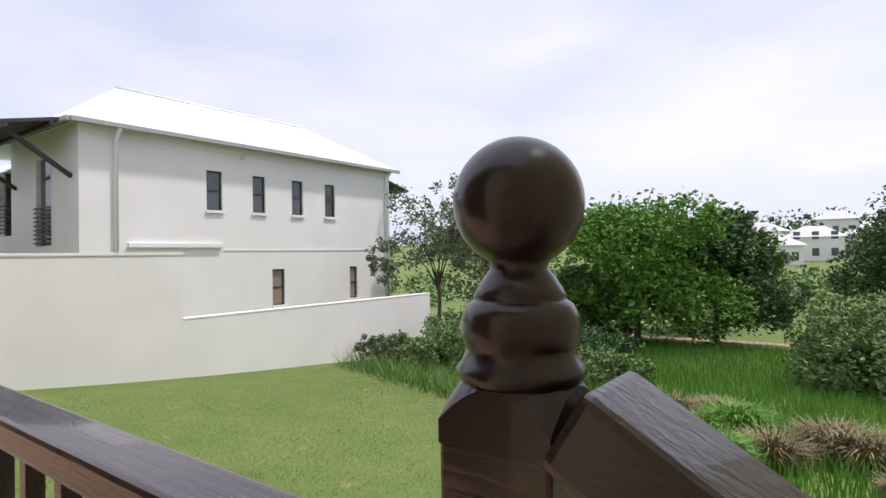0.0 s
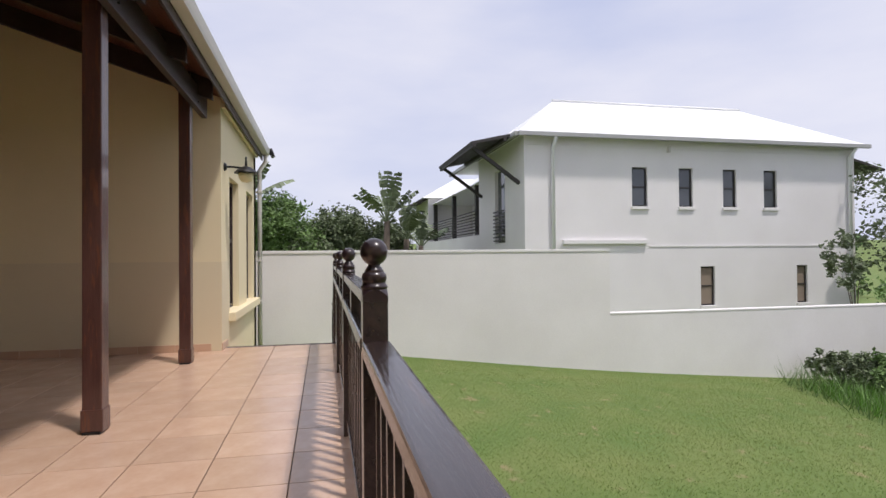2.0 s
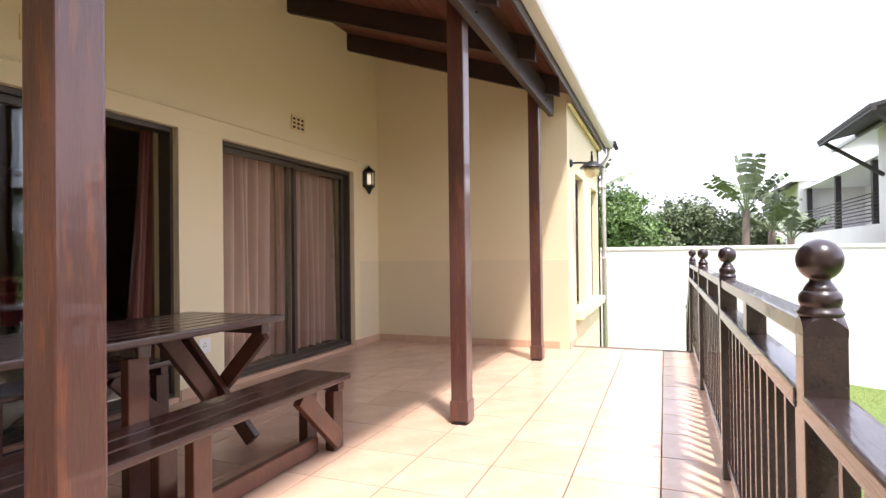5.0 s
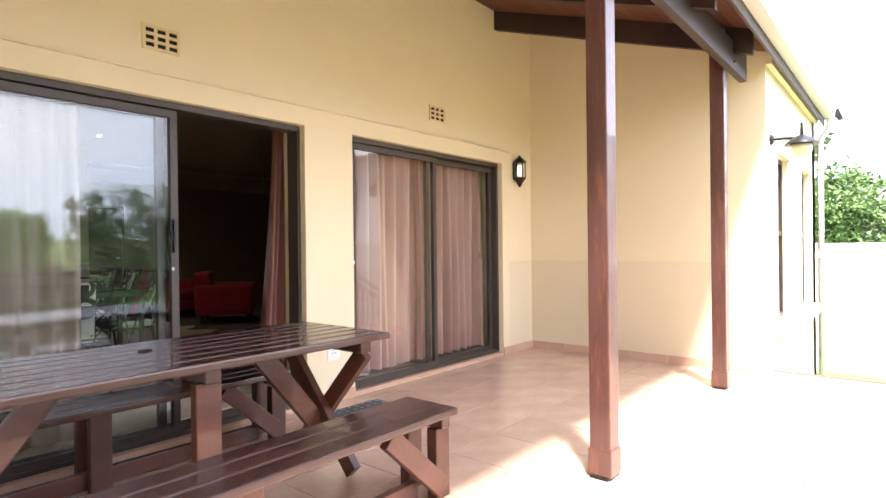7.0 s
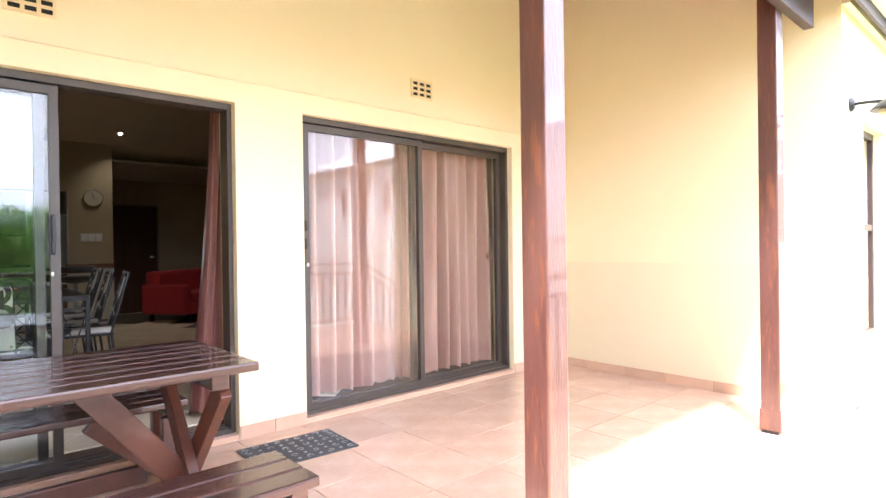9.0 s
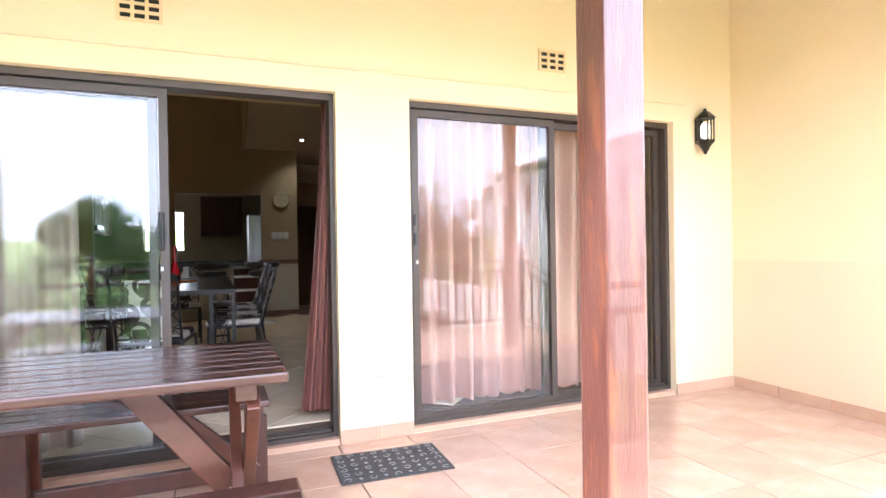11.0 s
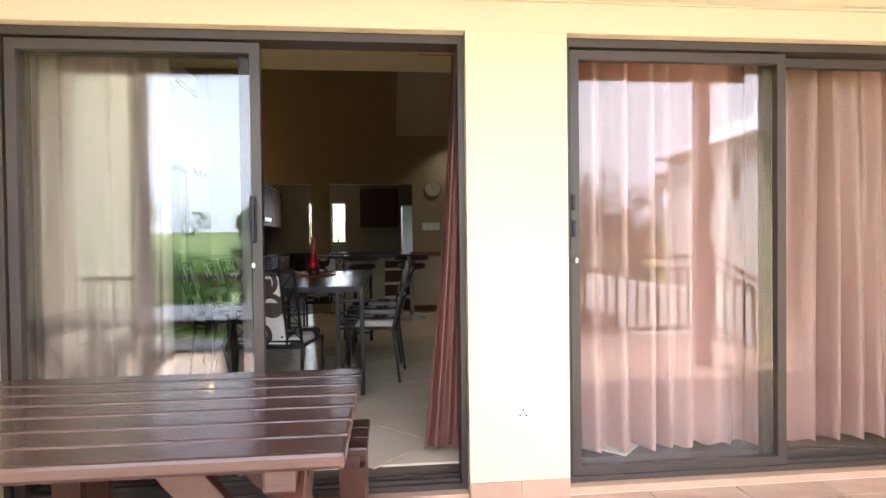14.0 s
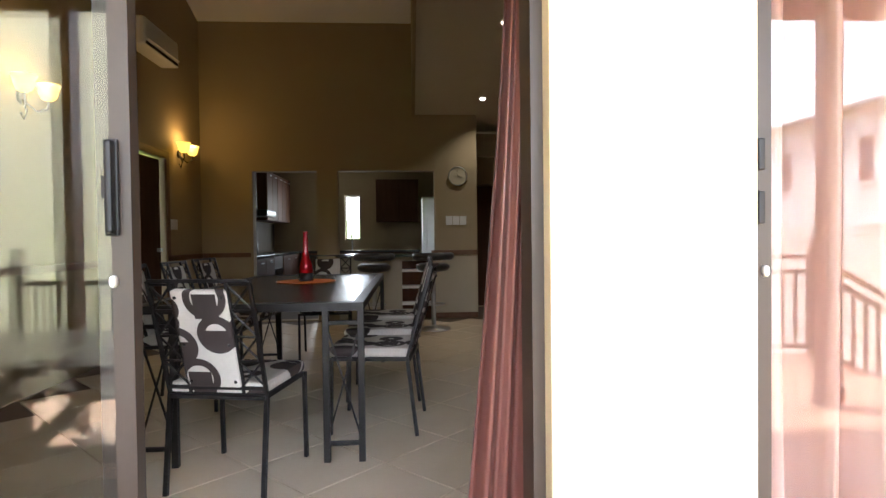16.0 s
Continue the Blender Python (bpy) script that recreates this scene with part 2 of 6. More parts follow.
def wall(name, u_range, z_range, d0, d1, mat, holes=(), axis="x", label="", category="wall"):
    bm = bmesh.new()
    add_wall(bm, u_range, z_range, d0, d1, holes, axis)
    return tagged(part(name, bm, mat), label, category, kind="structure")


# ---- the plan: door wall on y = 0, veranda floor on z = 0 ----
DOOR_L, DOOR_R, HEAD = (0.0, 2.0), (-2.62, -0.465), 2.115
END_X, FRONT_Y, HOUSE_X = -3.24, 2.46, -6.6
RAIL_Y, EDGE_X = 3.77, -3.6
INSIDE = 0.08


def roof_z(y):
    return 3.76 - 0.335 * y


def ground_z(x, y):
    """The garden falls away from the house, then the far side of the valley rises."""
    z = -0.64 - 0.101 * max(0.0, y - 3.0) if y < 20 else -2.357 - 0.04 * (y - 20)
    far = max(0.0, math.hypot(x, y) - 60)
    z = max(z, -4.2) + 0.06 * min(far, 160)
    return z + 0.04 * math.sin(x * 0.7) * math.sin(y * 0.5)


# ground
M_LAWN = material("mown_lawn", (0.1, 0.17, 0.036), (0.175, 0.21, 0.06), rough=0.9, scale=1.1, amount=1.0, bump=0.9, bump_scale=45, wear=(0.27, 0.235, 0.115), wear_at=0.62, wear_scale=3.5)
bm = bmesh.new()
grid = {}
xs = [-900, -400, -200, -120, -80, -60, -45, -35, -28, -22, -18, -15] + [-13 + 0.8 * i for i in range(46)] + [25, 29, 34, 40, 50, 65, 90, 130, 200, 400, 900]
ys = [-900, -400, -200, -100, -50, -25, -12, -5] + [0.8 * i for i in range(46)] + [38, 41, 45, 50, 56, 64, 74, 88, 105, 130, 170, 230, 320, 500, 900]
for i, x in enumerate(xs):
    for j, y in enumerate(ys):
        grid[i, j] = bm.verts.new((x, y, ground_z(x, y)))
for i in range(len(xs) - 1):
    for j in range(len(ys) - 1):
        bm.faces.new((grid[i, j], grid[i + 1, j], grid[i + 1, j + 1], grid[i, j + 1])).smooth = True
tagged(part("ground", bm, M_LAWN), "mown green lawn that slopes down from the house", "lawn", kind="structure")

# veranda slab
bm = bmesh.new()
add_box(bm, (EDGE_X, 0.0, -1.3), (4.9, 3.87, -0.012))
floor = tagged(part("floor", bm, M_GROUT), "terracotta tiled veranda floor with a glossy sheen", "floor", kind="structure")
# steps down from the veranda to the lawn
for k in range(4):
    bm = bmesh.new()
    add_box(bm, (EDGE_X - 0.3 * (k + 1), FRONT_Y + 0.08, -1.3), (EDGE_X - 0.3 * k - 0.002, 3.86, -0.17 * (k + 1)), 0.006)
    tagged(part("step", bm, M_TILE), "terracotta tiled garden step", "step", kind="structure")

# ---- house walls ----
wall("wall_doors", (END_X - 0.25, 7.5), (-1.3, 4.4), -0.25, 0.0, M_CREAM, [(*DOOR_L, 0.0, HEAD), (*DOOR_R, 0.0, HEAD)], label="cream plastered house wall with two sliding doors")
wall("wall_end", (0.0, FRONT_Y), (-1.3, roof_z(FRONT_Y) + 0.15), END_X - 0.25, END_X, M_CREAM, axis="y", label="cream plastered end wall of the veranda")
bm = bmesh.new()   # gable top of the end wall, under the boards
vs = [(END_X - 0.24, 0.0, 3.0), (END_X - 0.24, FRONT_Y - 0.02, 3.0), (END_X - 0.24, FRONT_Y - 0.02, roof_z(FRONT_Y) + 0.02), (END_X - 0.24, 0.0, roof_z(0) + 0.02)]
back = [bm.verts.new(v) for v in vs]
fore = [bm.verts.new((END_X - 0.002, v[1], v[2])) for v in vs]
bm.faces.new(back), bm.faces.new(fore[::-1])
for i in range(4):
    bm.faces.new((back[i], back[(i + 1) % 4], fore[(i + 1) % 4], fore[i]))
tagged(part("wall_gable", bm, M_CREAM), "cream gable above the end wall", "wall", kind="structure")
bm = bmesh.new()   # and of the wall at the other end
ge = [bm.verts.new((x, v[1], v[2])) for x in (3.053, 3.24) for v in vs]
for f in ((0, 1, 2, 3), (7, 6, 5, 4), (0, 4, 5, 1), (1, 5, 6, 2), (2, 6, 7, 3), (3, 7, 4, 0)):
    bm.faces.new([ge[i] for i in f])
tagged(part("wall_gable_east", bm, M_CREAM), "cream gable above the end wall", "wall", kind="structure")
WIN_1, WIN_2 = (-4.6, -3.82, 0.4, 2.1), (-6.2, -5.4, 0.4, 2.1)
wall("wall_side", (HOUSE_X, END_X - 0.25), (-1.3, roof_z(FRONT_Y) - 0.02), FRONT_Y - 0.25, FRONT_Y, M_CREAM, [WIN_1, WIN_2], label="cream front wall with two deep windows")
wall("wall_east", (0.002, 8.3), (-1.3, 4.8), 4.9, 5.15, M_CREAM, axis="y", label="cream plastered wall that closes the veranda")
wall("wall_end_east", (0.002, FRONT_Y - 0.25), (-1.3, roof_z(FRONT_Y) + 0.1), 3.05, 3.25, M_CREAM, axis="y", label="cream plastered end wall of the veranda")
wall("wall_front_east", (3.05, 4.898), (-1.3, roof_z(FRONT_Y) - 0.02), FRONT_Y - 0.25, FRONT_Y, M_CREAM, label="cream front wall beyond the veranda")
wall("wall_far", (-8.0, FRONT_Y), (-1.3, 2.9), HOUSE_X - 0.002, HOUSE_X + 0.25, M_CREAM, axis="y", label="cream end wall of the house")
# darker dado bands and the raised plaster surround
for name, lo, hi, mat, label in (
        ("trim_surround_top", (-2.75, 0.0, HEAD), (2.12, 0.009, 2.25), M_CREAM, "raised cream plaster band above the doors"),
        ("trim_surround_pier", (-0.465, 0.0, 0.0), (0.0, 0.009, HEAD), M_CREAM, "cream plaster pier between the doors"),
        ("trim_surround_west", (-2.75, 0.0, 0.0), (-2.62, 0.009, HEAD), M_CREAM, "raised cream plaster band beside the door"),
        ("trim_surround_east", (2.0, 0.0, 0.0), (2.12, 0.009, HEAD), M_CREAM, "raised cream plaster band beside the door"),
        ("trim_dado_end", (END_X, 0.0, 0.0), (END_X + 0.004, FRONT_Y, 1.03), M_CREAM_LOW, "darker cream dado on the end wall"),
        ("trim_dado_corner", (END_X + 0.006, 0.0, 0.0), (-2.752, 0.004, 1.03), M_CREAM_LOW, "darker cream dado beside the door"),
        ("trim_dado_east", (2.122, 0.0, 0.0), (3.046, 0.004, 1.03), M_CREAM_LOW, "darker cream dado along the house wall"),
        ("trim_dado_side", (END_X - 0.5, FRONT_Y, 0.0), (END_X + 0.004, FRONT_Y + 0.004, 1.03), M_CREAM_LOW, "darker cream dado round the corner")):
    tagged(box_part(name, lo, hi, mat, bevel=0.0015), label, "trim", kind="structure")
# thin shadow-line moulding above the surround
tagged(box_part("trim_moulding", (-2.76, 0.0, 2.252), (2.13, 0.016, 2.266), M_CREAM, bevel=0.004), "fine cream moulding above the doors", "trim", kind="structure")

# skirting tiles
skirting = thing("baseboard", "terracotta tile skirting along the walls", "skirting", kind="structure")
bm = bmesh.new()
add_box(bm, (0, 0, 0), (0.385, 0.01, 0.085), 0.002)
skirt_me = mesh_of(bm, "skirting_tile", M_SKIRT)
for k in range(6):
    piece("skirting_tile", skirt_me, skirting, pose(END_X + 0.004, 0.015 + 0.39 * k, 0, 0, 0, 90) @ pose(0, -0.01, 0))
for x in (-3.22, 2.13, 2.52):
    piece("skirting_tile", skirt_me, skirting, pose(x, 0.005, 0))
bm = bmesh.new()
add_box(bm, (0, 0, 0), (0.227, 0.01, 0.085), 0.002)
short_me = mesh_of(bm, "skirting_tile", M_SKIRT)
for x in (-0.462, -0.23, -2.845):
    piece("skirting_tile", short_me, skirting, pose(x, 0.01, 0))
piece("skirting_tile", skirt_me, skirting, pose(END_X - 0.38, FRONT_Y + 0.004, 0))

# ---- veranda roof ----
roof = thing("veranda_roof", "sloping veranda roof with dark rafters and red-brown boards", "roof", kind="structure")
bm = bmesh.new()
x0, x1, y_out = HOUSE_X - 0.05, 4.895, 2.56
for k in range(24):   # boards run along the house
    ya, yb = k * y_out / 24 + 0.002, (k + 1) * y_out / 24 - 0.002
    lo = [(x0 if ya > FRONT_Y else END_X, ya), (x1 if ya > FRONT_Y else 3.25, ya), (x1 if ya > FRONT_Y else 3.25, yb), (x0 if ya > FRONT_Y else END_X, yb)]
    low = [bm.verts.new((x, y, roof_z(y))) for x, y in lo]
    top = [bm.verts.new((x, y, roof_z(y) + 0.02)) for x, y in lo]
    bm.faces.new(low[::-1]), bm.faces.new(top)
    for i in range(4):
        bm.faces.new((low[i], low[(i + 1) % 4], top[(i + 1) % 4], top[i]))
tagged(part("ceiling", bm, M_BOARD), "red-brown timber boarding under the veranda roof", "ceiling", kind="structure")
bm = bmesh.new()
c = [bm.verts.new((x, y, roof_z(y) + dz)) for dz in (0.025, 0.07) for x, y in ((x0, -9.0), (x1, -9.0), (x1, y_out + 0.04), (x0, y_out + 0.04))]
ridge_y = -3.6
for v in c:
    if v.co.y < -5:
        v.co.z = roof_z(ridge_y) - 0.335 * (ridge_y - v.co.y) + (v.co.z - roof_z(v.co.y))
r = [bm.verts.new((x, ridge_y, roof_z(ridge_y) + dz)) for dz in (0.025, 0.07) for x in (x0, x1)]
for a in ((c[3], c[2], r[1], r[0]), (r[0], r[1], c[1], c[0]), (c[7], c[6], r[3], r[2]), (r[2], r[3], c[5], c[4]), (c[3], c[7], c[6], c[2]), (c[0], c[4], c[5], c[1]),
          (c[2], c[6], r[3], r[1]), (r[1], r[3], c[5], c[1]), (c[3], c[7], r[2], r[0]), (r[0], r[2], c[4], c[0])):
    bm.faces.new(a)
part("roof_sheet", bm, M_WHITE_ROOF, roof)
for k in range(5):
    x = -2.54 + 1.14 * k
    bm = bmesh.new()
    ends = [(0.0, roof_z(0) - 0.205), (2.5, roof_z(2.5) - 0.205), (2.5, roof_z(2.5) - 0.004), (0.0, roof_z(0) - 0.004)]
    a = [bm.verts.new((x - 0.03, y, z)) for y, z in ends]
    b = [bm.verts.new((x + 0.03, y, z)) for y, z in ends]
    bm.faces.new(a), bm.faces.new(b[::-1])
    for i in range(4):
        bm.faces.new((a[i], a[(i + 1) % 4], b[(i + 1) % 4], b[i]))
    part("rafter", bm, M_BEAM, roof)
bm = bmesh.new()
add_box(bm, (-3.0, 2.298, 2.63), (3.046, 2.358, 2.86), 0.004)
part("beam", bm, M_BEAM, roof, "dark timber beam over the posts")
bm = bmesh.new()
add_box(bm, (x0, y_out, roof_z(y_out) - 0.12), (x1, y_out + 0.02, roof_z(y_out) + 0.03), 0.002)
part("fascia", bm, M_BEAM, roof, "dark timber fascia board")
bm = bmesh.new()   # cream eaves strip over the front wall
add_box(bm, (HOUSE_X, FRONT_Y + 0.002, 2.82), (END_X, FRONT_Y + 0.05, 2.93), 0.004)
part("eaves_trim", bm, M_CREAM, roof)
gutter = thing("gutter", "white metal gutter along the eaves with a downpipe", "gutter", kind="structure")
bm = bmesh.new()
gx0, gx1, gy, gz = HOUSE_X - 0.08, 4.895, y_out + 0.024, roof_z(y_out) - 0.035
outline = [(0, 0.1), (0, 0), (0.095, 0), (0.105, 0.03), (0.12, 0.1), (0.108, 0.1), (0.095, 0.035), (0.085, 0.012), (0.012, 0.012), (0.012, 0.1)]
aa, bb = ([bm.verts.new((x, gy + u, gz + v)) for u, v in outline] for x in (gx0, gx1))
for i in range(len(outline)):
    bm.faces.new((aa[i], aa[(i + 1) % len(outline)], bb[(i + 1) % len(outline)], bb[i]))
bm.faces.new([v for v in aa][::-1])
part("channel", bm, M_GUTTER, gutter)
bm = bmesh.new()
add_tube(bm, [(HOUSE_X + 0.02, gy + 0.05, gz), (HOUSE_X + 0.02, gy + 0.05, gz - 0.12), (HOUSE_X + 0.02, FRONT_Y + 0.07, gz - 0.28), (HOUSE_X + 0.02, FRONT_Y + 0.07, -0.85)], 0.038, seg=12)
part("downpipe", bm, M_WHITE_WALL, gutter)
bm = bmesh.new()
for z in (2.2, 1.0, 0.3):
    add_box(bm, (HOUSE_X - 0.035, FRONT_Y, z), (HOUSE_X + 0.075, FRONT_Y + 0.115, z + 0.025), 0.003)
part("pipe_clip", bm, M_GUTTER, gutter)
flood = thing("floodlight", "small black floodlight on the gutter end", "floodlight", at=(HOUSE_X - 0.12, gy + 0.14, gz + 0.05))
bm = bmesh.new()
add_box(bm, (-0.09, -0.03, -0.06), (0.09, 0.04, 0.08), 0.012, pose(0, 0, 0, 20))
part("body", bm, M_BLACK, flood)
bm = bmesh.new()
add_bar(bm, (0, -0.09, -0.03), (0, 0, 0), 0.03, 0.02)
part("bracket", bm, M_BLACK, flood)

# front windows and their common sill
for n, (a, b, c0, d) in enumerate((WIN_1, WIN_2), 1):
    win = thing(f"window_{n}", "tall window in dark frame, set deep in the cream wall", "window", kind="structure")
    fy = FRONT_Y - 0.08
    bm = bmesh.new()
    add_wall(bm, (a, b), (c0, d), fy - 0.04, fy, [(a + 0.05, b - 0.05, c0 + 0.05, d - 0.05)])
    add_box(bm, (a + 0.05, fy - 0.035, 1.28), (b - 0.05, fy - 0.005, 1.33))
    part("window_frame", bm, M_BEAM, win)
    pane = box_part("pane", (a + 0.05, fy - 0.024, c0 + 0.05), (b - 0.05, fy - 0.018, d - 0.05), M_GLASS, win, 0)
    pane.visible_shadow = False
    # no cloth: flat black sheet standing in for the unlit room behind
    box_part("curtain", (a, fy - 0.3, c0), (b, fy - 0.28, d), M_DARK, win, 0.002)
bm = bmesh.new()
add_box(bm, (-6.4, FRONT_Y - 0.2, 0.28), (-3.72, FRONT_Y + 0.09, 0.395), 0.012)
tagged(part("trim_sill", bm, M_CREAM), "cream plaster window sill", "sill", kind="structure")

# ---- veranda posts ----
def veranda_post(x, y, h):
    post = thing("veranda_post", "mahogany-stained square timber post with a worn surface", "post", "posts along the veranda", at=(x, y, 0))
    bm = bmesh.new()
    add_box(bm, (-0.059, -0.056, 0.13), (0.059, 0.056, h), 0.008)
    part("shaft", bm, M_POST, post)
    bm = bmesh.new()
    add_box(bm, (-0.066, -0.063, 0.012), (0.066, 0.063, 0.15), 0.008)
    part("base", bm, M_POST, post)
    bm = bmesh.new()
    add_box(bm, (-0.075, -0.05, 0.0), (0.075, 0.05, 0.014), 0.002)
    part("shoe", bm, M_BLACK, post, "rusty black metal shoe")
    for dz in (2.69, 2.8):
        bm = bmesh.new()
        add_lathe(bm, [(0.009, 0), (0.009, 0.012), (0.004, 0.016)], pose(0, 2.358 - y, dz, -90), 8)
        part("bolt", bm, M_BLACK, post)


for x, y in ((-2.52, 2.24), (-0.222, 2.23), (2.4, 2.23)):
    veranda_post(x, y, roof_z(y) - 0.025)

# ---- balustrade ----
BALL = 0.041
FINIAL = [(0.034, -0.012), (0.0385, -0.006), (0.0405, -0.002), (0.0395, 0.001), (0.037, 0.004), (0.0345, 0.009), (0.0335, 0.0115), (0.0345, 0.0135), (0.0365, 0.019), (0.0375, 0.026), (0.0362, 0.033), (0.033, 0.039),
          (0.0295, 0.0415), (0.0285, 0.0425), (0.029, 0.0445), (0.0265, 0.049), (0.0225, 0.0555), (0.0188, 0.06), (0.018, 0.0625)]
FINIAL += [(BALL * math.sin(a), 0.102 - BALL * math.cos(a)) for a in [0.46 + i * (math.pi - 0.49) / 17 for i in range(18)]]


def rail_post(x, y, base=0.0, top=0.988):
    post = thing("railing_post", "dark varnished square newel post with a turned ball finial", "railing post", "posts of the railing", at=(x, y, base))
    bm = bmesh.new()
    add_box(bm, (-0.037, -0.037, 0.0), (0.037, 0.037, top - 0.042 - base), 0.003)
    part("shaft", bm, M_RAIL, post)
    bm = bmesh.new()   # domed shoulder under the finial
    n, foot = 14, top - 0.048 - base
    grid = {}
    for i in range(n + 1):
        for j in range(n + 1):
            u, v = -0.0372 + 0.0744 * i / n, -0.0372 + 0.0744 * j / n
            drop = max(0.0, math.hypot(u, v) - 0.035) * 1.4
            grid[i, j] = bm.verts.new((u, v, top - base - 0.009 - drop))
    for i in range(n):
        for j in range(n):
            bm.faces.new((grid[i, j], grid[i + 1, j], grid[i + 1, j + 1], grid[i, j + 1]))
    border = [(i, 0) for i in range(n)] + [(n, j) for j in range(n)] + [(n - i, n) for i in range(n)] + [(0, n - j) for j in range(n)]
    low = [bm.verts.new((grid[k].co.x, grid[k].co.y, foot)) for k in border]
    for k in range(len(border)):
        m = (k + 1) % len(border)
        bm.faces.new((low[k], low[m], grid[border[m]], grid[border[k]]))
    bm.faces.new(low[::-1])
    part("shoulder", bm, M_FINIAL, post)
    bm = bmesh.new()
    add_lathe(bm, FINIAL, pose(0, 0, top - base - 0.004), 40)
    part("finial", bm, M_FINIAL, post, "dark turned ball finial")
    return post


POSTS = [3.767, 1.97, 0.212, -1.67, -3.55]
for x in POSTS:
    rail_post(x, RAIL_Y)
bm = bmesh.new()
add_box(bm, (-0.013, -0.013, 0), (0.013, 0.013, 0.68), 0.002)
baluster_me = mesh_of(bm, "baluster", M_RAIL)


def rail_bay(xa, xb, two_rails=True):
    bay = thing("balustrade", "dark timber railing panel with square balusters", "railing", "bays of the railing")
    a, b = min(xa, xb) + 0.039, max(xa, xb) - 0.039
    box_part("bottom_rail", (a, RAIL_Y - 0.02, 0.07), (b, RAIL_Y + 0.02, 0.115), M_RAIL, bay, 0.004)
    box_part("handrail", (a, RAIL_Y - 0.041, 0.782), (b, RAIL_Y + 0.041, 0.827), M_RAIL, bay, 0.008)
    n = max(2, round((b - a) / 0.13))
    for k in range(1, n):
        piece("baluster", baluster_me, bay, pose(a + (b - a) * k / n, RAIL_Y, 0.108))
    if two_rails:
        box_part("top_rail", (a, RAIL_Y - 0.033, 0.928), (b, RAIL_Y + 0.033, 0.968), M_RAIL, bay, 0.006)
        box_part("block", ((a + b) / 2 - 0.045, RAIL_Y - 0.03, 0.825), ((a + b) / 2 + 0.045, RAIL_Y + 0.03, 0.93), M_RAIL, bay, 0.004)


rail_bay(POSTS[0], POSTS[1], False)
for p, q in zip(POSTS[1:], POSTS[2:]):
    rail_bay(p, q)
# beyond the corner post the rail slopes down beside the side steps
bay = thing("stair_railing", "dark timber railing that slopes down beside the side steps", "railing")
for name, z, w, d in (("handrail", 0.962, 0.08, 0.05), ("bottom_rail", 0.09, 0.04, 0.04)):
    bm = bmesh.new()
    add_bar(bm, (3.81, RAIL_Y, z), (4.88, RAIL_Y, z - 0.66), w, d, 0.006)
    part(name, bm, M_RAIL, bay)
for k in range(1, 6):
    piece("baluster", baluster_me, bay, pose(3.83 + 0.17 * k, RAIL_Y, 0.08 - 0.105 * k) @ Matrix.Diagonal((1, 1, 1.22, 1)))
# stair railing
bay = thing("stair_railing", "dark timber railing that slopes down beside the steps", "railing")
xe, drop = EDGE_X - 1.25, 0.72
for name, z, w, d in (("handrail", 0.805, 0.07, 0.045), ("top_rail", 0.948, 0.066, 0.04), ("bottom_rail", 0.09, 0.04, 0.04)):
    bm = bmesh.new()
    add_bar(bm, (-3.59, RAIL_Y, z), (xe, RAIL_Y, z - drop), w, d, 0.004)
    part(name, bm, M_RAIL, bay)
for k in range(1, 10):
    piece("baluster", baluster_me, bay, pose(-3.59 + (xe + 3.59) * k / 10, RAIL_Y, 0.1 - drop * k / 10))
rail_post(xe - 0.04, RAIL_Y, -0.95, 0.988 - drop)

# ---- boundary wall ----
boundary = tagged(new("boundary_wall"), "white painted boundary wall with a raised coping and a step in height", "wall", kind="structure")
bm = bmesh.new()
add_box(bm, (-7.15, -14.0, -2.6), (-6.93, 9.38, 1.135))
part("wall_high", bm, M_WHITE_WALL, boundary)
bm = bmesh.new()
add_box(bm, (-7.15, 9.382, -3.4), (-6.934, 17.43, -0.165))
part("wall_low", bm, M_WHITE_WALL, boundary)
bm = bmesh.new()
add_box(bm, (-7.165, -14.02, 1.135), (-6.915, 9.39, 1.19), 0.008)
add_box(bm, (-7.165, 9.395, -0.165), (-6.925, 17.44, -0.13), 0.008)
part("coping", bm, M_WHITE_WALL, boundary)

